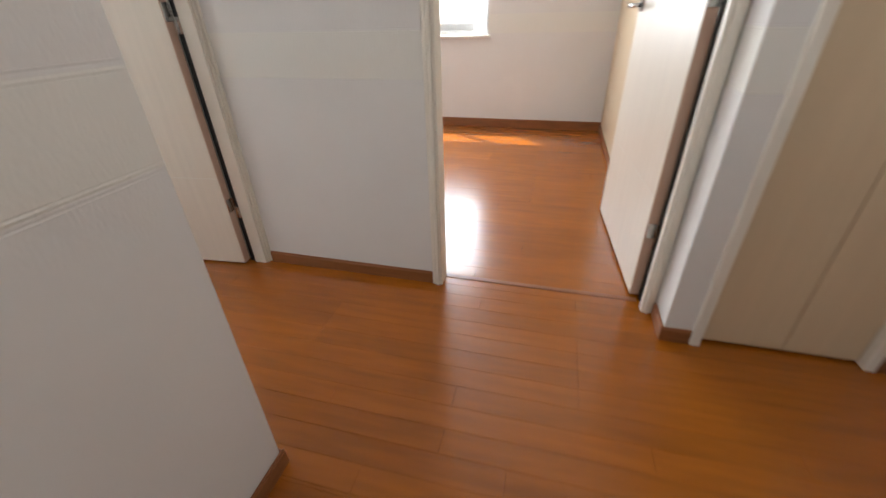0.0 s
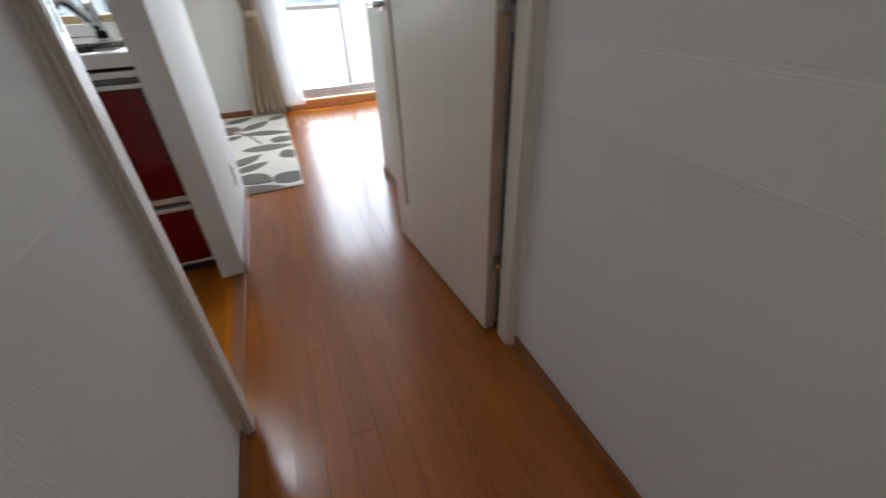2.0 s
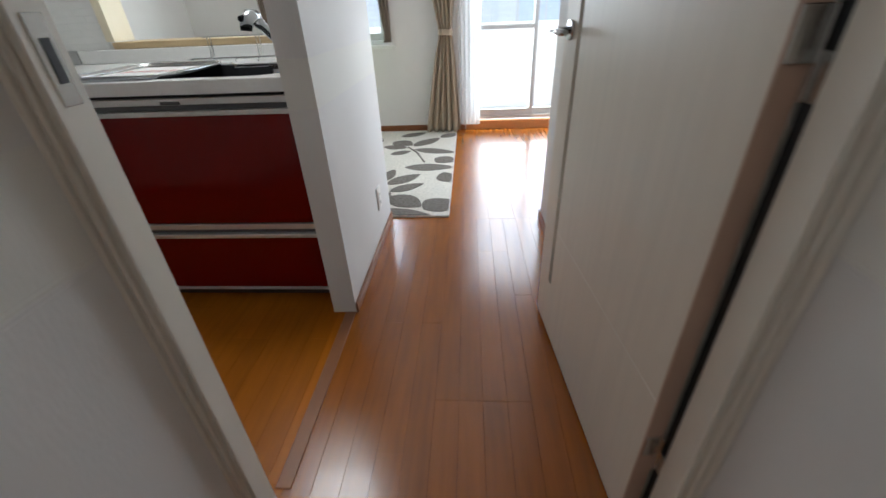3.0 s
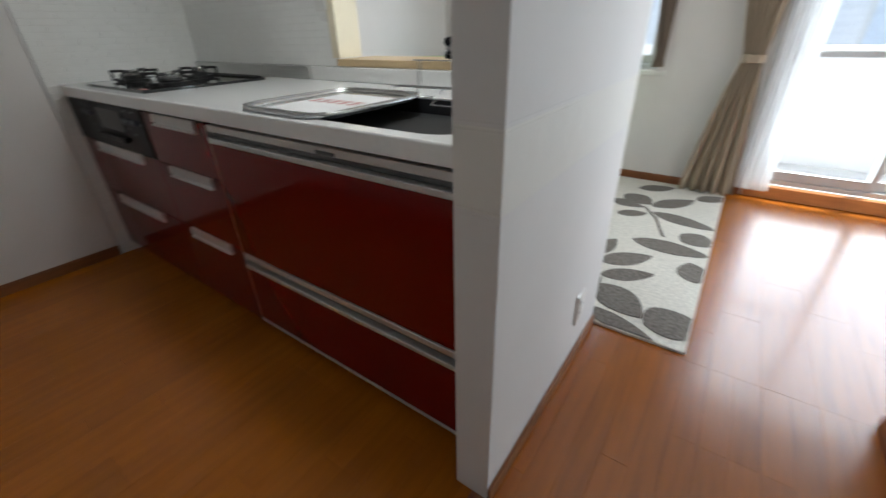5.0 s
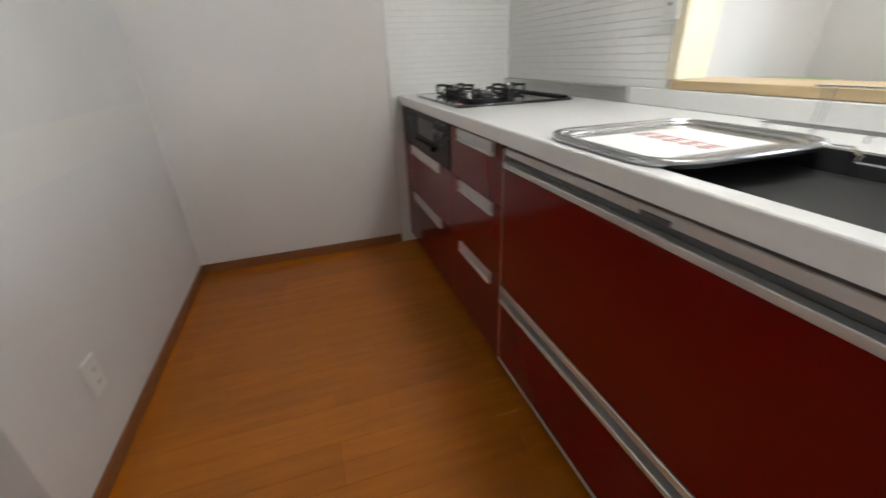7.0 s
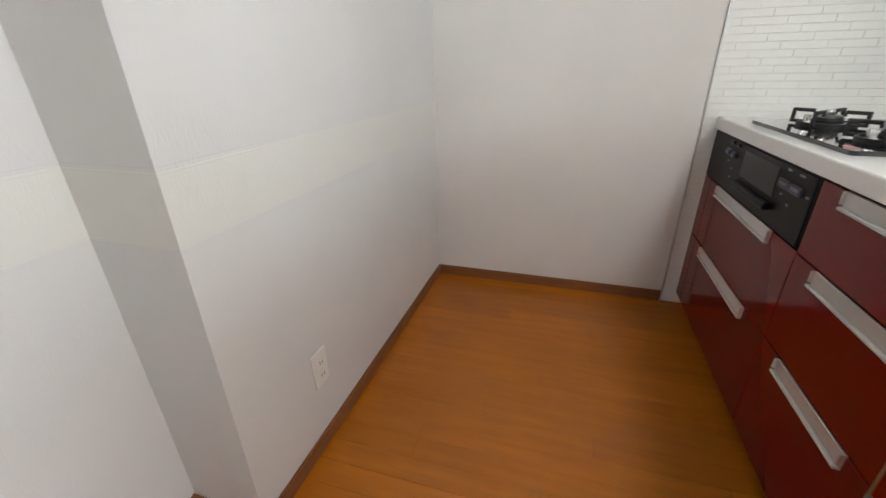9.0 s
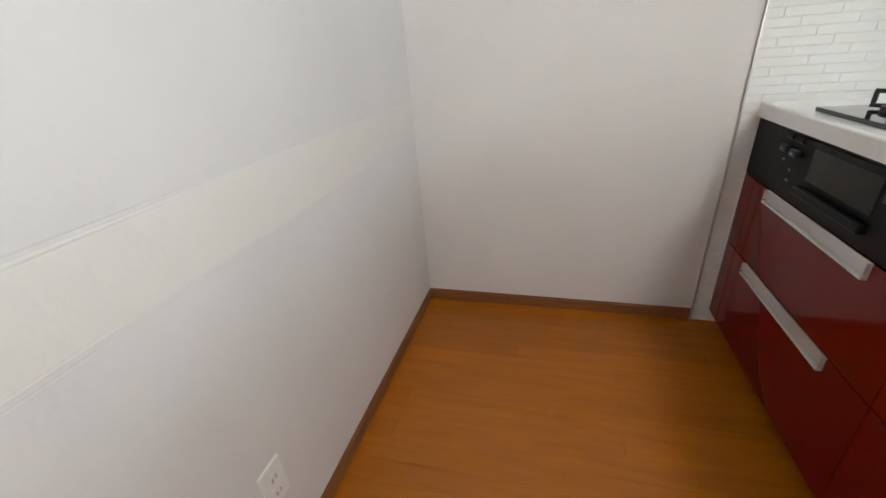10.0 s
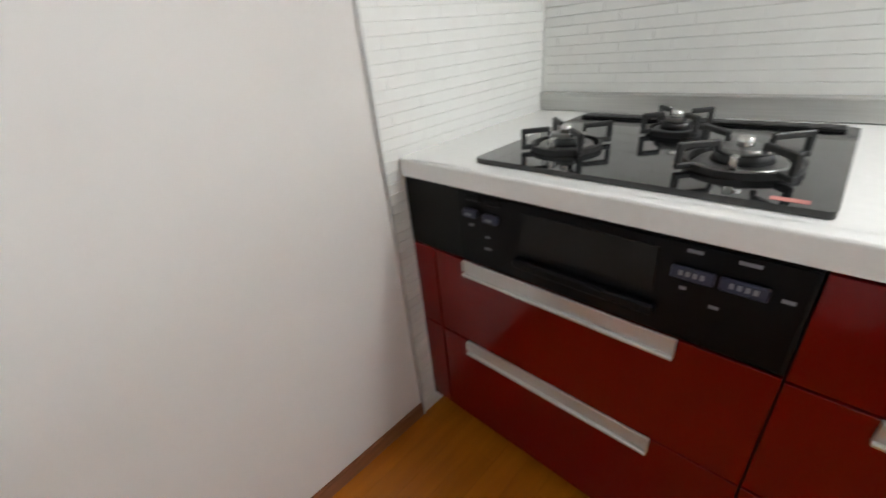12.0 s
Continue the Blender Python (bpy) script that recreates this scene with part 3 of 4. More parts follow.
def wide_drawer(z0, z1):
    f = part("drawer", boxes((FX - 0.018, FX, YA, YE, z0, z1 - 0.058), bevel=0.001), RED, cab, "wide glossy dark red drawer front")
    part("rail_handle", boxes((FX - 0.018, FX + 0.006, YA, CY1, z1 - 0.0575, z1 - 0.041), bevel=0.002), ALU_LIGHT, f, "full-width pale aluminium rail handle")
    part("rail_channel", boxes((FX - 0.024, FX - 0.016, YA, CY1, z1 - 0.0408, z1), bevel=0.001), ALU_DARK, f, "channel behind the rail, shade put into its colour")
    part("upper_rail", boxes((FX - 0.0158, FX - 0.001, YA, CY1, z1 - 0.022, z1), bevel=0.002), ALU_LIGHT, f, "pale upper rail")
    part("edge_band", boxes((FX - 0.018, FX + 0.0012, YA - 0.004, YA - 0.0002, z0, z1 - 0.058)), RED_EDGE, f, "light edge band")
    return f


_f = wide_drawer(0.378, 0.842)
wide_drawer(0.072, 0.37)
part("soft_stop", boxes((FX - 0.001, FX + 0.003, -0.09, -0.02, 0.822, 0.832), bevel=0.002), ALU_DARK, _f, "small dark catch on the rail")
part("end_strip", boxes((FX - 0.020, FX - 0.006, YE + 0.002, CY1, 0.058, 0.782), bevel=0.001), ALU_LIGHT, cab, "pale filler strip beside the wall")
part("bottom_rail", boxes((FX - 0.018, FX + 0.002, YA, CY1, 0.058, 0.070), bevel=0.001), ALU_LIGHT, cab, "thin pale bottom rail")
part("side_strip", boxes((FX - 0.018, FX + 0.001, Y2 + 0.001, YA - 0.0045, 0.058, 0.838)), ALU_LIGHT, cab, "thin pale side strip")

# worktop with an opening for the basin
SX0, SX1, SY0, SY1 = -2.83, -2.422, -0.44, 0.318
_top = thing("worktop", (-2.65, -0.7, ZB), "white solid-surface kitchen worktop with a rounded front edge", "worktop")
_o, _i = rounded(KB + 0.002, FX + 0.014, CY0, CY1, 0.012, 6), rounded(SX0, SX1, SY0, SY1, 0.10, 6)
_bm = ring(bmesh.new(), _o, _i, ZB, ZT)
bmesh.ops.bevel(_bm, geom=[e for e in _bm.edges if all(abs(v.co.z - ZT) < 1e-5 and v.co.x > FX + 0.011 for v in e.verts)], offset=0.006, segments=3, affect="EDGES", profile=0.5)
part("slab", _bm, COUNTER, _top)
part("upstand", boxes((KB + 0.0015, KB + 0.018, -0.90, CY1, ZT + 0.0002, 0.958), bevel=0.003), COUNTER, _top, "low white upstand")

_sink = thing("sink", (-2.65, 0, 0.70), "dark basin sunk into the white worktop", "sink")
_bm = bmesh.new()
_r0, _r1 = rounded(SX0 + 0.001, SX1 - 0.001, SY0 + 0.001, SY1 - 0.001, 0.10), rounded(SX0 + 0.025, SX1 - 0.025, SY0 + 0.025, SY1 - 0.025, 0.09)
_a = [[_bm.verts.new((x, y, z)) for x, y in p] for p, z in ((_r0, ZT - 0.004), (_r1, 0.715))]
for _k in range(len(_r0)):
    _j = (_k + 1) % len(_r0)
    _bm.faces.new((_a[0][_k], _a[0][_j], _a[1][_j], _a[1][_k]))
_bm.faces.new(_a[1])
_ob = part("basin", _bm, SINK, _sink, "", True)
_sol = _ob.modifiers.new("wall", "SOLIDIFY")
_sol.thickness, _sol.offset = 0.003, 0
part("drain", disc(bmesh.new(), -2.66, 0.1, 0.717, 0.722, 0.055), STEEL, _sink, "steel drain cover", True)
_bk = part("scrap_basket", ring(bmesh.new(), rounded(-2.823, -2.715, 0.16, 0.295, 0.03), rounded(-2.820, -2.718, 0.163, 0.292, 0.028), 0.835, 0.897), STEEL, _sink, "small steel pocket with a pale printed sticker")
part("sticker", boxes((-2.7148, -2.7138, 0.18, 0.275, 0.842, 0.886)), PAPERSHEET, _bk, "white sticker")
for _k in range(3):
    part("print", boxes((-2.7137, -2.7133, 0.19, 0.265 - 0.015 * _k, 0.853 + 0.010 * _k, 0.856 + 0.010 * _k)), BLUEPRINT, _bk, "pale blue print")

# sliding drainer tray with a notice on it
_tray = thing("drainer_tray", (-2.69, -0.23, ZT), "steel drainer tray wrapped in clear film over the basin", "tray")
_bm = ring(bmesh.new(), rounded(-2.845, -2.398, -0.425, -0.035, 0.09), rounded(-2.83, -2.413, -0.41, -0.05, 0.08), 0.9005, 0.914)
part("rim", _bm, CHROME, _tray, "", True)
_bm = ring(bmesh.new(), rounded(-2.828, -2.415, -0.408, -0.052, 0.08), rounded(-2.81, -2.433, -0.39, -0.07, 0.07), 0.9005, 0.910)
part("inner_step", _bm, STEEL, _tray, "", True)
part("bottom_plate", outline(bmesh.new(), rounded(-2.811, -2.432, -0.391, -0.069, 0.07), 0.9006, 0.903), STEEL, _tray)
_n = solo("notice", boxes((-2.755, -2.455, -0.34, -0.105, 0.9034, 0.9044)), PAPERSHEET, "white paper notice with red print lying on the tray", "paper")
for _k in range(5):
    _y = -0.325 + 0.042 * _k
    part("print", boxes((-2.64, -2.632, _y, _y + 0.032, 0.9045, 0.9049), (-2.622, -2.614, _y + 0.003, _y + 0.030, 0.9045, 0.9049), (-2.632, -2.585, _y + 0.013, _y + 0.019, 0.9045, 0.9049),
                        (-2.604, -2.597, _y, _y + 0.033, 0.9045, 0.9049)), REDPRINT, _n, "red print")

# wire dish rack at the back of the sink
_rack = thing("wire_rack", (-2.89, 0.05, ZT), "thin chrome wire rack hooked behind the basin", "rack")
for _y in (-0.13, 0.09):
    part("post", tube(bmesh.new(), [(-2.9, _y, 0.915), (-2.91, _y, 0.925), (-2.915, _y, 0.996), (-2.905, _y + 0.02, 0.996), (-2.9, _y + 0.02, 0.925)], 0.002, 6), CHROME, _rack)
part("top_rail", tube(bmesh.new(), [(-2.915, -0.15, 0.998), (-2.915, 0.13, 0.998)], 0.0025, 6), CHROME, _rack)
for _x in (-2.912, -2.895, -2.875):
    part("rail", tube(bmesh.new(), [(_x, -0.22, 0.915), (_x, 0.24, 0.915)], 0.0025, 6), CHROME, _rack)
for _k in range(5):
    _y = -0.2 + 0.1 * _k
    part("cross_wire", tube(bmesh.new(), [(-2.915, _y, 0.912), (-2.865, _y, 0.912), (-2.862, _y, 0.86)], 0.002, 6), CHROME, _rack)
part("basket_rim", tube(bmesh.new(), [(-2.80, -0.03, 0.90), (-2.805, 0.01, 0.902), (-2.76, 0.05, 0.896), (-2.715, 0.07, 0.893), (-2.715, 0.205, 0.893), (-2.79, 0.19, 0.898)], 0.003, 6), CHROME, _rack)
_gr = thing("basin_grid", (-2.8, -0.05, 0.80), "chrome wire shelf hung inside the dark basin", "rack")
for _k in range(3):
    part("rail", tube(bmesh.new(), [(-2.865 + 0.05 * _k, -0.38, 0.80), (-2.865 + 0.05 * _k, 0.12, 0.80)], 0.003, 6), WIRE, _gr)
for _k in range(13):
    part("cross_wire", tube(bmesh.new(), [(-2.875, -0.37 + 0.04 * _k, 0.803), (-2.755, -0.37 + 0.04 * _k, 0.803)], 0.0024, 6), WIRE, _gr)

# mixer tap
_t = thing("mixer_tap", (-2.925, 0.225, ZT), "chrome single-lever kitchen mixer tap with a pull-out head", "tap")
part("base", disc(bmesh.new(), -2.925, 0.225, ZT, 0.912, 0.030, 0.026), CHROME, _t, "", True)
part("collar", disc(bmesh.new(), -2.925, 0.225, 0.912, 0.938, 0.023, 0.021), BLACK, _t, "dark collar", True)
part("column", tube(bmesh.new(), [(-2.925, 0.225, 0.938), (-2.93, 0.222, 0.99), (-2.935, 0.218, 1.045)], [0.021, 0.023, 0.022], 20), CHROME, _t, "", True)
part("spout", tube(bmesh.new(), [(-2.92, 0.225, 0.945), (-2.885, 0.208, 0.985), (-2.84, 0.186, 1.035), (-2.815, 0.174, 1.058)], [0.015, 0.017, 0.020, 0.023], 16), CHROME, _t, "", True)
_h = part("spray_head", tube(bmesh.new(), [(-2.825, 0.178, 1.064), (-2.797, 0.166, 1.066), (-2.778, 0.158, 1.05), (-2.77, 0.155, 1.03)], [0.024, 0.026, 0.024, 0.022], 16), CHROME, _t, "", True)
part("spray_face", tube(bmesh.new(), [(-2.77, 0.155, 1.03), (-2.769, 0.154, 1.02)], [0.0225, 0.019], 16), BLACK, _h, "black spray face")
part("switch", tube(bmesh.new(), [(-2.775, 0.155, 1.062), (-2.752, 0.148, 1.06)], [0.012, 0.010], 12), BLACK, _h, "black spray switch")
part("lever", tube(bmesh.new(), [(-2.93, 0.205, 1.045), (-2.925, 0.19, 1.075), (-2.925, 0.188, 1.12), (-2.928, 0.205, 1.135), (-2.932, 0.226, 1.12), (-2.932, 0.226, 1.06)], 0.0075, 10, True), CHROME, _t, "looped chrome lever", True)

_gr.location += Vector((0.055, 0.05, 0.04))
_rack.location += Vector((-0.04, -0.065, 0))
_t.location += Vector((0.06, -0.04, 0))
for _ob in (_tray, _n):
    _ob.location += Vector((0, -0.025, 0))

# gas hob
_hob = thing("gas_hob", (-2.645, -1.31, ZT), "black glass three-burner gas hob on the white worktop", "hob")
part("glass_top", outline(bmesh.new(), rounded(-2.905, -2.38, -1.618, -1.005, 0.012), ZT + 0.0005, 0.912), BLACK_GLASS, _hob)
part("vent_strip", boxes((-2.895, -2.85, -1.6, -1.025, 0.9122, 0.918), bevel=0.002), CHARCOAL, _hob, "dark rear vent strip")
for _k in range(14):
    part("vent_slat", boxes((-2.89, -2.855, -1.59 + 0.04 * _k, -1.565 + 0.04 * _k, 0.9181, 0.9196)), GRATE, _hob)
part("print", boxes((-2.41, -2.395, -1.08, -1.035, 0.9121, 0.9126)), REDPRINT, _hob, "small red print")


def burner(x, y, r):
    b = part("burner", disc(bmesh.new(), x, y, 0.9122, 0.922, r * 1.25, r * 1.1), BURNER, _hob, "steel burner bowl", True)
    part("burner_body", disc(bmesh.new(), x, y, 0.922, 0.938, r * 0.8, r * 0.72), GRATE, b, "", True)
    part("burner_cap", disc(bmesh.new(), x, y, 0.938, 0.946, r * 0.74, r * 0.6), BURNER, b, "steel flame cap", True)
    part("sensor", disc(bmesh.new(), x, y, 0.946, 0.962, 0.013, 0.012, 16), STEEL, b, "heat sensor", True)
    bm = ring(bmesh.new(), [(x + (r * 1.5) * math.cos(a), y + (r * 1.5) * math.sin(a)) for a in np.linspace(0, 2 * math.pi, 28, endpoint=False)],
              [(x + (r * 1.36) * math.cos(a), y + (r * 1.36) * math.sin(a)) for a in np.linspace(0, 2 * math.pi, 28, endpoint=False)], 0.9122, 0.924)
    g = part("trivet", bm, GRATE, _hob, "black iron trivet")
    for k in range(4):
        a = radians(45 + 90 * k)
        c, s = math.cos(a), math.sin(a)
        m = Matrix.Translation((x, y, 0)) @ Matrix.Rotation(a, 4, "Z")
        bm = bmesh.new()
        o = r * 1.95
        box(bm, r * 1.38, o, -0.005, 0.005, 0.916, 0.926, 0.0015, m=m)
        box(bm, o - 0.010, o, -0.005, 0.005, 0.926, 0.958, 0.0015, m=m)
        box(bm, r * 0.75, o, -0.005, 0.005, 0.951, 0.962, 0.002, m=m)
        box(bm, r * 0.72, r * 0.82, -0.0045, 0.0045, 0.943, 0.953, 0.001, m=m)
        part("trivet_arm", bm, GRATE, g)


burner(-2.54, -1.478, 0.052)
burner(-2.548, -1.145, 0.060)
burner(-2.755, -1.315, 0.042)
for _y in (-1.478, -1.145):
    part("thermo_pin", boxes((-2.492, -2.474, _y - 0.006, _y + 0.006, 0.9122, 0.945), bevel=0.001), STEEL, _hob)

_hob.location += Vector((-0.052, -0.112, 0))

_g = thing("splash_guard", (-2.99, -1.3, ZT), "long brushed steel guard strip behind the hob", "guard")
part("strip", boxes((KB + 0.006, KB + 0.018, KS + 0.008, -0.908, ZT + 0.0005, 0.961), bevel=0.003), GUARD, _g)
part("lip", boxes((KB + 0.0182, KB + 0.027, KS + 0.012, -0.913, 0.952, 0.959), bevel=0.002), GUARD, _g, "folded top lip")

# wall fittings
_w = thing("wall_remote", (KB, -0.77, 1.168), "white wall switch plate beside the serving hatch", "switch")
part("plate", boxes((KB + 0.0045, KB + 0.014, -0.806, -0.735, 1.168, 1.283), bevel=0.003), PLASTIC, _w)
part("button", boxes((KB + 0.0142, KB + 0.0165, -0.792, -0.749, 1.188, 1.258), bevel=0.001), PLASTIC, _w)
part("indicator", boxes((KB + 0.0166, KB + 0.0172, -0.776, -0.766, 1.21, 1.22)), SLOT, _w, "small dark mark")


def outlet(at, yaw, label):
    o = thing("wall_outlet", (0, 0, 0), label, "outlet", "wall outlets")
    part("plate", boxes((-0.035, 0.035, -0.008, -0.0005, -0.06, 0.06), bevel=0.003), PLASTIC, o)
    for z in (-0.022, 0.022):
        f = part("socket", boxes((-0.018, 0.018, -0.0105, -0.0082, z - 0.018, z + 0.018), bevel=0.001), PLASTIC, o)
        for x in (-0.006, 0.006):
            part("slot", boxes((x - 0.001, x + 0.001, -0.0112, -0.0106, z - 0.007, z + 0.006)), SLOT, f, "dark slot")
    o.matrix_basis = pose(*at, 0, 0, yaw)
    return o


outlet((KE, -0.742, 0.285), -90, "white double wall outlet above brown skirting")
outlet((-2.925, 0.474, 0.245), 180, "white wall outlet on the end wall beside the rug")

_sill = thing("hatch_sill", (-3.05, 0.0, 0.967), "pale oak sill board of the serving hatch", "sill")
part("board", boxes((-3.28, -3.05, -0.715, 0.377, 0.960, 0.988), bevel=0.002), OAK, _sill)
structure("trim_hatch_jamb", boxes((KB - 0.122, KB + 0.004, -0.7049, -0.7000, 0.9915, 2.0), (KB + 0.0042, KB + 0.010, -0.74, -0.7000, 0.9915, 2.0)), CREAM, "cream hatch jamb")

# relief panel on the two kitchen walls
structure("trim_panel_edge", boxes((-2.333, -2.327, KS, KS + 0.012, 0, H), bevel=0.001), ALU, "thin metal edge of the kitchen panel")
structure("wall_panel_backing", boxes((KB, -2.334, KS + 0.0002, KS + 0.003, 0, H)), PANEL)

# lamps
_l = thing("kitchen_light", (-2.82, -0.10, 2.4), "flat white rectangular light under the kitchen ceiling", "lamp")
part("housing", boxes((-3.03, -2.61, -0.45, 0.25, 2.35, 2.3995), bevel=0.006), PLASTIC, _l)
part("diffuser", boxes((-3.01, -2.63, -0.43, 0.23, 2.340, 2.3495), bevel=0.003), GLOW, _l, "lit diffuser")
_l = thing("hall_ceiling_light", (0.15, 0.35, 2.4), "round white ceiling light in the hall", "lamp")
part("housing", disc(bmesh.new(), 0.15, 0.35, 2.37, 2.3995, 0.16, 0.15), PLASTIC, _l, "", True)
part("diffuser", disc(bmesh.new(), 0.15, 0.35, 2.36, 2.3698, 0.14, 0.15), GLOW, _l, "lit diffuser", True)

# ---- living room ----
_rug = thing("rug", (-4.08, 0.2, 0), "ivory pile rug with taupe leaf sprays", "rug")
RX0, RX1, RY0, RY1 = -5.15, -3.185, -0.55, 0.82
_bm = outline(bmesh.new(), rounded(RX0, RX1, RY0, RY1, 0.012, 3), 0.0005, 0.012)
bmesh.ops.bevel(_bm, geom=[e for e in _bm.edges if all(v.co.z > 0.01 for v in e.verts)], offset=0.004, segments=2, affect="EDGES", profile=0.5)
part("body", _bm, RUG_BASE, _rug)
_rr, _count = random.Random(4), []


def motif(x, y, a, length, width):
    pts, n = [], 12
    for k in range(n + 1):
        s = k / n
        pts.append((s, math.sin(math.pi * s ** 0.85) ** 0.8))
    edge = [(s * length, w * width / 2) for s, w in pts] + [(s * length, -w * width / 2) for s, w in pts[::-1][1:-1]]
    ca, sa = math.cos(a), math.sin(a)
    edge = [(x + u * ca - v * sa, y + u * sa + v * ca) for u, v in edge]
    edge = [(min(max(px, RX0 + 0.006), RX1 - 0.006), min(max(py, RY0 + 0.006), RY1 - 0.006)) for px, py in edge]
    if (max(p[0] for p in edge) - min(p[0] for p in edge)) < 0.03 or (max(p[1] for p in edge) - min(p[1] for p in edge)) < 0.03:
        return
    _count.append(1)
    part("leaf_motif", outline(bmesh.new(), edge, 0.0119, 0.0134 + 0.00008 * len(_count)), RUG_LEAF, _rug, "taupe leaf")


def spray(x, y, a, pairs, size):
    for k in range(pairs):
        px, py = x + math.cos(a) * size * 0.62 * k, y + math.sin(a) * size * 0.62 * k
        for s in (1, -1):
            b = a + s * radians(52 + _rr.uniform(-8, 8))
            motif(px + 0.02 * math.cos(b), py + 0.02 * math.sin(b), b, size * _rr.uniform(0.9, 1.1), size * _rr.uniform(0.38, 0.46))
    e = pairs - 0.6
    motif(x + math.cos(a) * size * 0.62 * e, y + math.sin(a) * size * 0.62 * e, a, size, size * 0.42)
    part("stem", tube(bmesh.new(), [(x - math.cos(a) * size * 0.5, y - math.sin(a) * size * 0.5, 0.0118), (x + math.cos(a) * size * 0.62 * e, y + math.sin(a) * size * 0.62 * e, 0.0118)], 0.006, 6), RUG_LEAF, _rug, "taupe stem")


spray(-3.45, -0.22, radians(165), 3, 0.24)
spray(-4.3, -0.42, radians(185), 3, 0.24)
# the sprays along the rug's edge beside the passage: foot, heading, length and width of each leaf
for _x, _y, _a, _l, _w in ((-4.92, 0.29, 121, 0.26, 0.13), (-4.76, 0.24, 55, 0.23, 0.18), (-4.60, 0.44, 139, 0.34, 0.14), (-4.60, 0.17, 79, 0.23, 0.12), (-4.37, 0.27, 119, 0.19, 0.10),
                           (-4.50, 0.46, 74, 0.38, 0.13), (-4.87, 0.67, 131, 0.22, 0.12), (-4.25, 0.66, 62, 0.19, 0.17), (-4.04, 0.44, 88, 0.39, 0.15), (-3.74, 0.30, 165, 0.26, 0.11),
                           (-3.69, 0.36, 132, 0.29, 0.13), (-3.56, 0.40, 122, 0.26, 0.11), (-3.48, 0.42, 52, 0.28, 0.18), (-3.27, 0.40, 75, 0.32, 0.09), (-3.27, 0.66, 130, 0.22, 0.21),
                           (-3.72, 0.80, 195, 0.20, 0.15), (-3.42, 0.34, 150, 0.14, 0.10)):
    motif(_x, _y, radians(_a), _l, _w)
part("stem", tube(bmesh.new(), [(-4.57, 0.40, 0.0118), (-4.40, 0.50, 0.0118), (-4.16, 0.58, 0.0118)], 0.008, 6), RUG_LEAF, _rug, "taupe stem")
part("stem", tube(bmesh.new(), [(-3.74, 0.30, 0.0118), (-3.58, 0.37, 0.0118), (-3.46, 0.40, 0.0118)], 0.008, 6), RUG_LEAF, _rug, "taupe stem")


def drape(name, parent, x, y0, y1, z0, z1, tie, tie_y, tie_w, folds, depth, material, label=""):
    """A pleated curtain hanging in a plane of constant x, gathered at height tie."""
    bm, nu, nv, rows = bmesh.new(), folds * 8, 30, []
    for j in range(nv + 1):
        z = z0 + (z1 - z0) * j / nv
        if tie:
            d = abs(z - tie)
            k = min(1, d / (0.95 if z > tie else 0.8)) ** 0.75
        else:
            k = 1
        c0, c1 = (tie_y - tie_w / 2) * (1 - k) + y0 * k if tie else y0, (tie_y + tie_w / 2) * (1 - k) + y1 * k if tie else y1
        row = []
        for i in range(nu + 1):
            u = i / nu
            ph = 2 * math.pi * folds * u
            dd = depth * (0.55 + 0.45 * k) * (math.sin(ph) + 0.3 * math.sin(2.3 * ph + 1.7 * z))
            row.append(bm.verts.new((x + dd, c0 + (c1 - c0) * (u + 0.012 * math.sin(5 * u + 2 * z)), z)))
        rows.append(row)
    for j in range(nv):
        for i in range(nu):
            bm.faces.new((rows[j][i], rows[j][i + 1], rows[j + 1][i + 1], rows[j + 1][i]))
    ob = part(name, bm, material, parent, label, True)
    s = ob.modifiers.new("cloth", "SOLIDIFY")
    s.thickness = 0.002
    return ob


_cu = thing("curtain", (-5.1, 0.72, 0), "beige pleated curtain tied back beside the balcony door", "curtain")
drape("cloth", _cu, -5.07, 0.53, 0.86, 0.02, 2.1, 0.885, 0.74, 0.10, 5, 0.035, CURTAIN)
part("tieback", ring(bmesh.new(), rounded(-5.125, -5.015, 0.68, 0.80, 0.04), rounded(-5.122, -5.018, 0.683, 0.797, 0.039), 0.865, 0.91), CURTAIN, _cu, "beige tieback band")
_cu = thing("lace_curtain", (-5.15, 0.98, 0), "white sheer lace curtain drawn to the side of the balcony door", "curtain")
drape("cloth", _cu, -5.15, 0.84, 1.05, 0.06, 2.1, 0, 0, 0, 5, 0.018, LACE)
_rod = thing("curtain_rail", (-5.1, 1.0, 2.1), "white curtain rail above the balcony door", "curtain rail")
part("rail", boxes((-5.2, -5.05, 0.45, 2.85, 2.1, 2.13), bevel=0.004), PLASTIC, _rod)
for _ya, _yb, _yt in ((0.09, 0.24, 0.205), (-0.95, -0.78, -0.90)):
    _cu = thing("window_curtain", (-5.15, _yt, 0.8), "taupe curtain gathered beside the small window", "curtain", "window curtains")
    drape("cloth", _cu, -5.15, _ya, _yb, 0.82, 1.95, 0.9, _yt, 0.06, 3, 0.02, CURTAIN_DARK)
_rod = thing("window_curtain_rail", (-5.15, -0.2, 1.95), "white curtain rail above the small window", "curtain rail")
part("rail", boxes((-5.2, -5.12, -1.0, 0.32, 1.95, 1.975), bevel=0.004), PLASTIC, _rod)


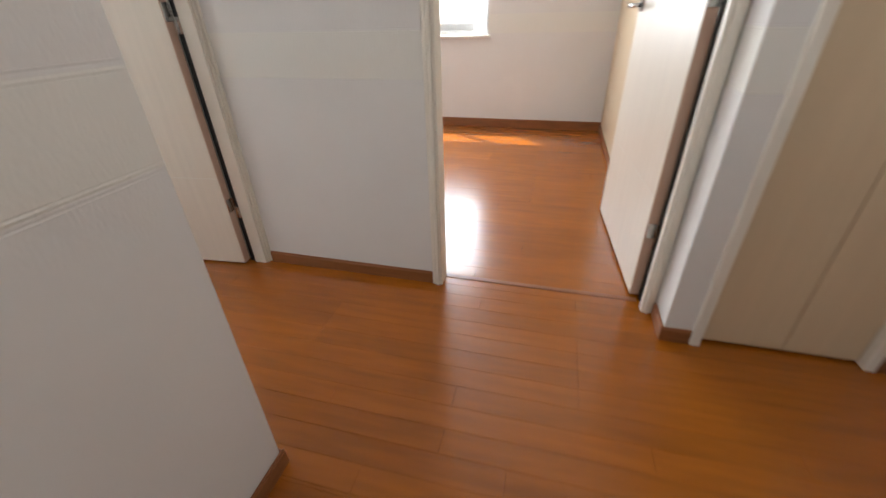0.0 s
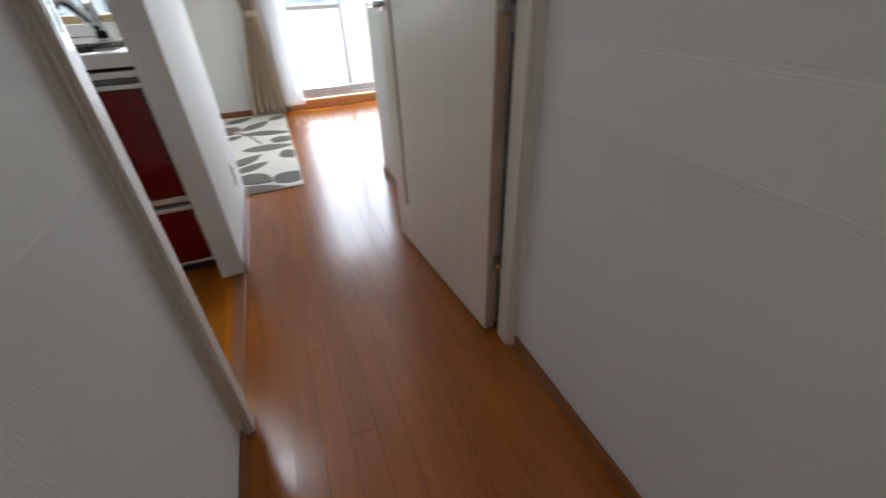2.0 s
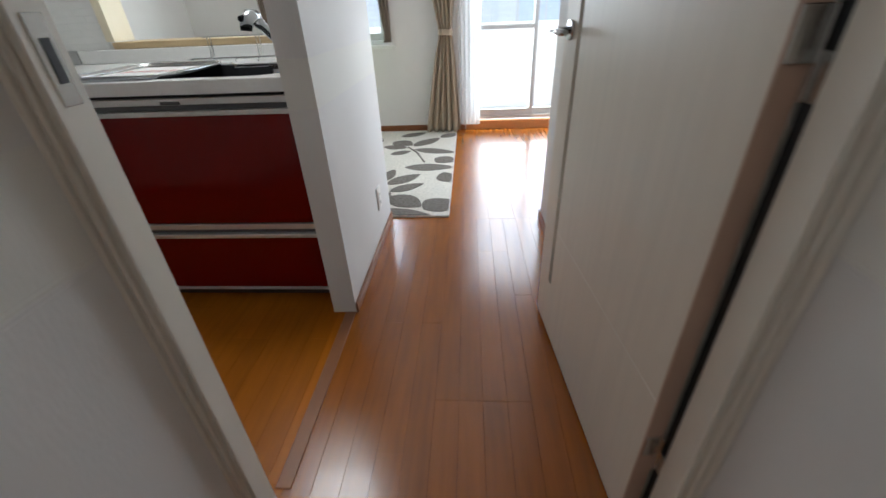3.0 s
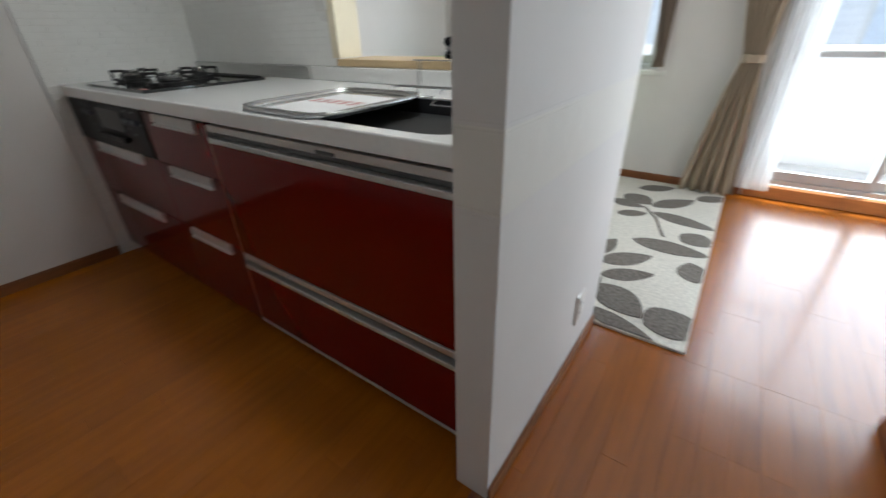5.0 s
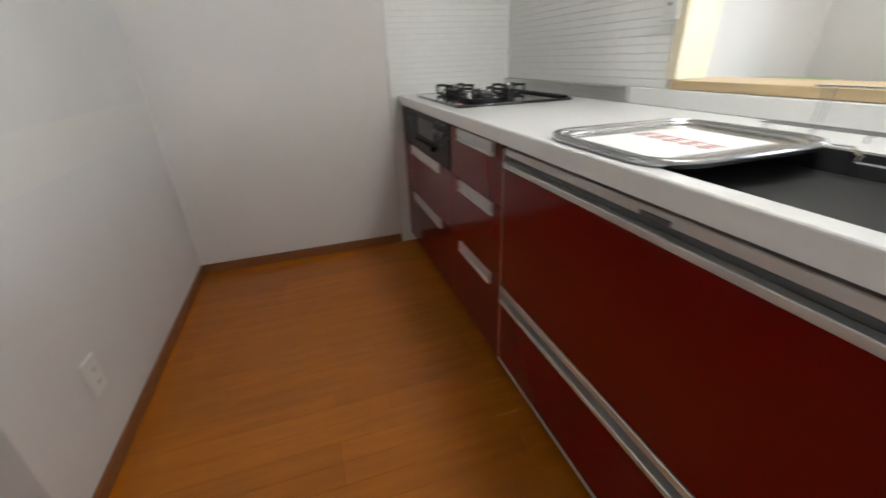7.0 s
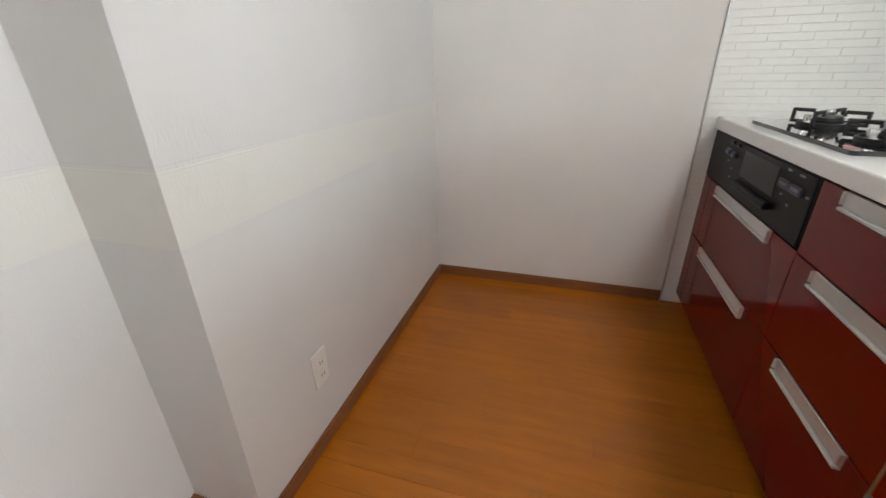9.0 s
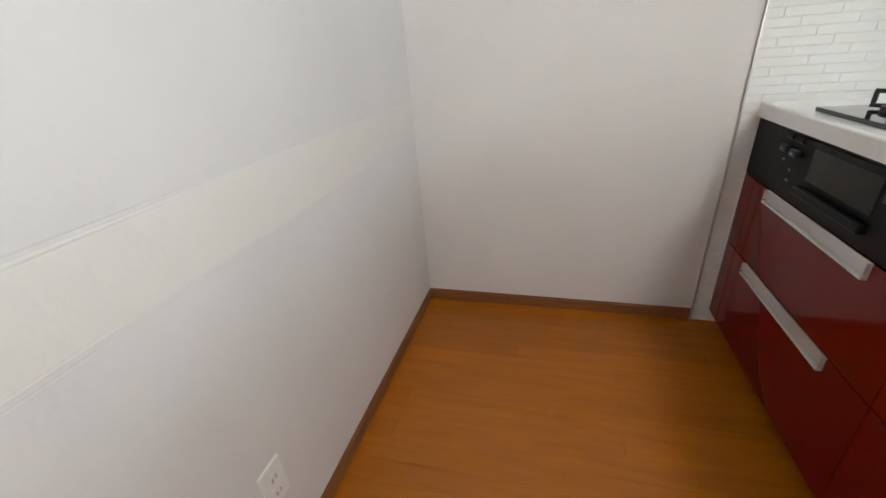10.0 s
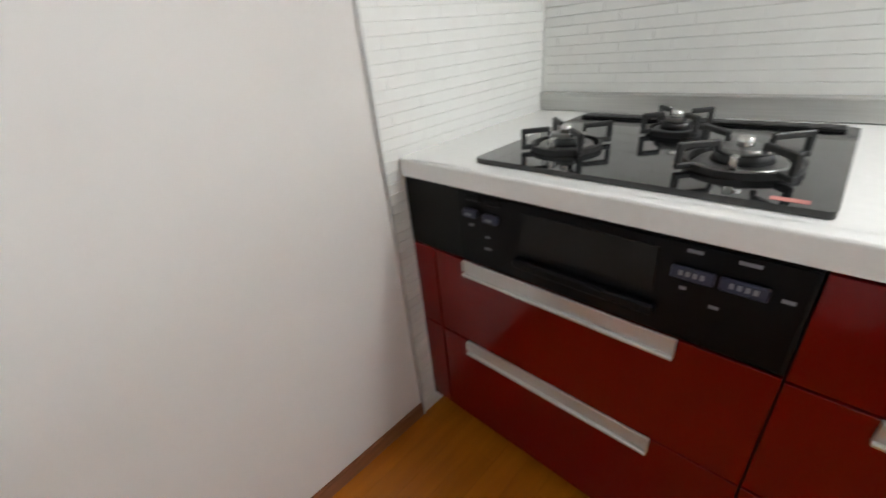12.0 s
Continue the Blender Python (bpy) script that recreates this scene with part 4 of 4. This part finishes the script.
def sliding_window(name, at, yaw, w, h, label, mid=False, meet=0.5, pane=None):
    """Two overlapping sashes in a frame; built along +x with its outer side towards +y."""
    t = thing(name, (0, 0, 0), label, "window")
    fr = boxes((0, 0.03, 0, 0.08, 0, h), (w - 0.03, w, 0, 0.08, 0, h), (0.03, w - 0.03, 0, 0.08, 0, 0.03), (0.03, w - 0.03, 0, 0.08, h - 0.03, h))
    part("window_frame", fr, SASH, t)
    for x0, x1, y in ((0.03, w * meet + 0.02, 0.012), (w * meet - 0.02, w - 0.03, 0.045)):
        z1 = h - 0.032
        bm = boxes((x0, x0 + 0.04, y, y + 0.026, 0.032, z1), (x1 - 0.04, x1, y, y + 0.026, 0.032, z1), (x0 + 0.04, x1 - 0.04, y, y + 0.026, 0.032, 0.09), (x0 + 0.04, x1 - 0.04, y, y + 0.026, z1 - 0.05, z1), bevel=0.0015)
        if mid and y < 0.03:
            box(bm, x0 + 0.04, x1 - 0.04, y, y + 0.026, 0.80, 0.835)
        s = part("sash", bm, SASH, t, "silver aluminium sash")
        p = part("pane", boxes((x0 + 0.038, x1 - 0.038, y + 0.011, y + 0.014, 0.085, z1 - 0.045)), pane or GLASS, s)
        p.visible_shadow = pane is not None
    t.matrix_basis = pose(*at, 0, 0, yaw)
    return tagged(t, kind="structure")


sliding_window("window_1", (BX - 0.06, 0.91, 0.085), 90, 1.8, 1.965, "silver sliding balcony door with a middle rail", True, 0.36)
sliding_window("window_2", (BX - 0.04, -0.85, 0.80), 90, 1.04, 1.0, "small unseen silver sliding window added for the north fill light")
sliding_window("window_3", (-2.3, BY + 0.04, 0.80), 0, 1.425, 1.05, "silver sliding bedroom window with frosted panes", pane=FROST)
# added out of view, as an opening for the north fill light
sliding_window("window_unseen_north", (-5.1, 4.22, 0.8), 0, 1.6, 1.2, "unseen silver sliding window added for the north fill light")
structure("trim_window_sill_west", boxes((BX - 0.06, BX + 0.03, -0.91, 0.26, 0.765, 0.795), bevel=0.003), PLASTIC, "white window sill")
structure("trim_window_sill_bedroom", boxes((-2.35, -0.855, BY - 0.035, BY + 0.05, 0.775, 0.798), bevel=0.003), PLASTIC, "white window sill")
_cu = thing("bedroom_curtain", (-0.95, BY + 0.02, 0.805), "white sheer lace curtain at the bedroom window", "curtain")
_ob = drape("cloth", _cu, -0.95, BY - 0.03, BY + 0.07, 0.805, 1.83, 0, 0, 0, 3, 0.012, LACE)
_cu.matrix_basis = Matrix.Translation((-0.945, BY + 0.015, 0.805)) @ pose(0, 0, 0, 0, 0, 90)

# swivel chair with a green shell on a wooden castor base
_cx, _cy = -4.60, -0.09
_ch = thing("swivel_chair", (_cx, _cy, 0.0145), "pale green tub chair on a wooden castor base, beside the rug", "chair", "tub chairs")
_bm = bmesh.new()
_prof = ((0.30, 0.145), (0.36, 0.165), (0.46, 0.19), (0.60, 0.205), (0.74, 0.22), (0.87, 0.235), (0.905, 0.24), (0.910, 0.23), (0.88, 0.22), (0.74, 0.21), (0.50, 0.18), (0.47, 0.0))
_rows = []
for _z, _r in _prof:
    _rows.append([_bm.verts.new((_cx + max(_r, 0.002) * math.cos(_t), _cy + max(_r, 0.002) * math.sin(_t), _z)) for _t in np.linspace(0, 2 * math.pi, 32, endpoint=False)])
for _p, _q in zip(_rows, _rows[1:]):
    for _k in range(32):
        _bm.faces.new((_p[_k], _p[(_k + 1) % 32], _q[(_k + 1) % 32], _q[_k]))
part("shell", _bm, GREEN, _ch, "pale green tub shell", True)
part("wooden_rim", disc(bmesh.new(), _cx, _cy, 0.283, 0.305, 0.12, 0.15), BEECH, _ch, "wooden rim", True)
part("post", disc(bmesh.new(), _cx, _cy, 0.09, 0.285, 0.025), BLACK, _ch, "black post", True)
for _k in range(5):
    _t = radians(50 + 72 * _k)
    _c, _s = math.cos(_t), math.sin(_t)
    _lg = part("base_arm", tube(bmesh.new(), [(_cx, _cy, 0.10), (_cx + 0.12 * _c, _cy + 0.12 * _s, 0.095), (_cx + 0.25 * _c, _cy + 0.25 * _s, 0.07)], [0.028, 0.024, 0.018], 12), BEECH, _ch, "orange wooden base arm", True)
    _px, _py = _cx + 0.245 * _c, _cy + 0.245 * _s
    part("castor", tube(bmesh.new(), [(_px - 0.012 * _s, _py + 0.012 * _c, 0.0385), (_px + 0.012 * _s, _py - 0.012 * _c, 0.0385)], 0.024, 16), BLACK, _lg, "black castor", True)

copy_thing(_ch, Matrix.Translation((-4.60, -1.365, 0.0005)))

# ---- outside ----
structure("ground", boxes((-60, 60, -60, 60, -3.3, -3.2)), GROUND)
structure("balcony_floor", boxes((-6.45, BX - 0.15, -1.86, 4.3, -0.25, -0.05)), CONCRETE)
structure("balcony_parapet", boxes((-6.57, -6.45, -1.86, 4.3, -0.25, 0.90)), FACADE)
# slab added out of view, its depth set to shorten the indoor sun patch
structure("unseen_balcony_roof", boxes((-6.35, BX - 0.15, -1.86, 4.3, H + 0.1, H + 0.25)), FACADE)
_hs = thing("neighbour_house", (-13, 1, -3.2), "white-sided neighbouring house with dark windows", "house")
part("wall", boxes((-18, -11.5, -7, 9, -3.2, 2.6)), FACADE, _hs)
part("roof", boxes((-18.3, -11.1, -7.4, 9.4, 2.6, 2.8)), ROOF, _hs)
for _y in (-4.5, -0.5, 2.0, 4.6):
    _wn = part("window", boxes((-11.5, -11.46, _y, _y + 1.3, 0.2, 1.4)), PLASTIC, _hs, "white window frame")
    part("pane", boxes((-11.459, -11.45, _y + 0.06, _y + 0.63, 0.26, 1.34)), FARGLASS, _wn)
    part("pane", boxes((-11.459, -11.45, _y + 0.67, _y + 1.24, 0.26, 1.34)), FARGLASS, _wn)

# ---- pieces of walls and floors ----
def tiles(name_parent, length, place, z0, z1, limit):
    """Thin bricks of a relief panel in running bond. place(u, z) gives the matrix of a brick whose corner lies at u, z."""
    bw, bh, made, cache = 0.148, 0.028, 0, {}
    rest = bmesh.new()
    z, row = z0, 0
    while z < z1 - 0.001:
        u = -(row % 3) * bw / 3
        while u < length - 0.001:
            a, b = max(u, 0), min(u + bw, length)
            h = min(bh, z1 - z)
            if b - a > 0.01:
                key = (round(b - a, 3), round(h, 4))
                if made < limit:
                    if key not in cache:
                        bm = bmesh.new()
                        brick_shape(bm, key[0] - 0.0004, key[1] - 0.0012, 0.0026)
                        cache[key] = mesh_of("tile", bm, TILE)
                    ob = new("tile", cache[key])
                    ob.parent = name_parent
                    ob.matrix_basis = place(a, z)
                    made += 1
                else:
                    bm = bmesh.new()
                    brick_shape(bm, key[0] - 0.0004, key[1] - 0.0012, 0.0026)
                    bmesh.ops.transform(bm, matrix=place(a, z), verts=bm.verts)
                    tmp = bpy.data.meshes.new("tmp")
                    bm.to_mesh(tmp), bm.free()
                    rest.from_mesh(tmp)
                    bpy.data.meshes.remove(tmp)
            u += bw
        z, row = z + bh, row + 1
    if rest.verts:
        tagged(part("tiles", rest, TILE, name_parent), kind="stuff")


def brick_shape(bm, w, h, d, c=0.0009):
    """A slab in the xz plane from the origin, proud towards -y, with chamfered front edges."""
    back = [bm.verts.new(p) for p in ((0, 0, 0), (w, 0, 0), (w, 0, h), (0, 0, h))]
    mid = [bm.verts.new((v.co.x, -d + c, v.co.z)) for v in back]
    fr = [bm.verts.new(p) for p in ((c, -d, c), (w - c, -d, c), (w - c, -d, h - c), (c, -d, h - c))]
    for a, b in ((back, mid), (mid, fr)):
        for k in range(4):
            bm.faces.new((a[k], a[(k + 1) % 4], b[(k + 1) % 4], b[k]))
    bm.faces.new(fr)


_ws = structure("wall_tiles_south", boxes((KB, -2.334, KS + 0.0032, KS + 0.005, 0, 0.001)), PANEL)
tiles(_ws, 0.73, lambda u, z: Matrix.Translation((-2.334 - u, KS + 0.003, z)) @ pose(0, 0, 0, 0, 0, 180), 0, 2.38, 300)
_wb = structure("wall_tiles_back", boxes((KB, KB + 0.002, KS + 0.01, KS + 0.012, 0.99, 0.992)), PANEL)
tiles(_wb, 1.20, lambda u, z: Matrix.Translation((KB, KS + 0.01 + u, z)) @ pose(0, 0, 0, 0, 0, 90), 0.96, 2.38, 290)

PLANKS = {}


def plank(parent, x0, x1, y0, w, material):
    key = (round(x1 - x0, 3), round(w, 4), material.name)
    if key not in PLANKS:
        bm, c, L = bmesh.new(), 0.0005, key[0]
        lo = [bm.verts.new(p) for p in ((0.0002, 0.0002, -0.015), (L - 0.0002, 0.0002, -0.015), (L - 0.0002, w - 0.0002, -0.015), (0.0002, w - 0.0002, -0.015))]
        mid = [bm.verts.new((v.co.x, v.co.y, -c)) for v in lo]
        top = [bm.verts.new(p) for p in ((c, c, 0), (L - c, c, 0), (L - c, w - c, 0), (c, w - c, 0))]
        for a, b in ((lo, mid), (mid, top)):
            for k in range(4):
                bm.faces.new((a[k], a[(k + 1) % 4], b[(k + 1) % 4], b[k]))
        bm.faces.new(top)
        PLANKS[key] = mesh_of("plank", bm, material)
    ob = new("plank", PLANKS[key])
    ob.parent = parent
    ob.location = (x0, y0, 0)


def boards(name, x0, x1, y0, y1, material, label, length=0.909, w=0.0757, seed=1):
    base = structure(name, boxes((x0, x1, y0, y1, -0.0158, -0.0152)), SUBFLOOR, label)
    rng = random.Random(seed)
    y = y0
    while y < y1 - 0.004:
        ww = min(w, y1 - y)
        x = x0 - rng.choice((0.0, 0.2, 0.4, 0.6, 0.8)) * length
        while x < x1 - 0.004:
            a, b = max(x, x0), min(x + length, x1)
            if b - a > 0.01:
                plank(base, a, b, y, ww, material)
            x += length
        y += w


boards("floor_hall", -3.16, 1.5, 0.451, NY, FLOOR, "glossy orange-brown floorboards of hall and passage")
boards("floor_entrance", HX, 1.5, -1.3, 0.451, FLOOR, "glossy orange-brown floorboards of the entrance hall", seed=2)
boards("floor_kitchen", KB, KR, KS, 0.451, FLOOR_KITCHEN, "satin orange-brown kitchen floorboards", seed=3)
boards("floor_bedroom", -3.04, 0.19, NY, BY, FLOOR, "glossy orange-brown bedroom floorboards", seed=4, w=0.15)
boards("floor_living", BX, -3.16, KS, 4.2, FLOOR, "glossy orange-brown living-room floorboards", seed=5, w=0.15)
boards("floor_hatch", -3.16, KB, KS, 0.451, FLOOR, "glossy orange-brown floorboards under the hatch", seed=6, w=0.15)
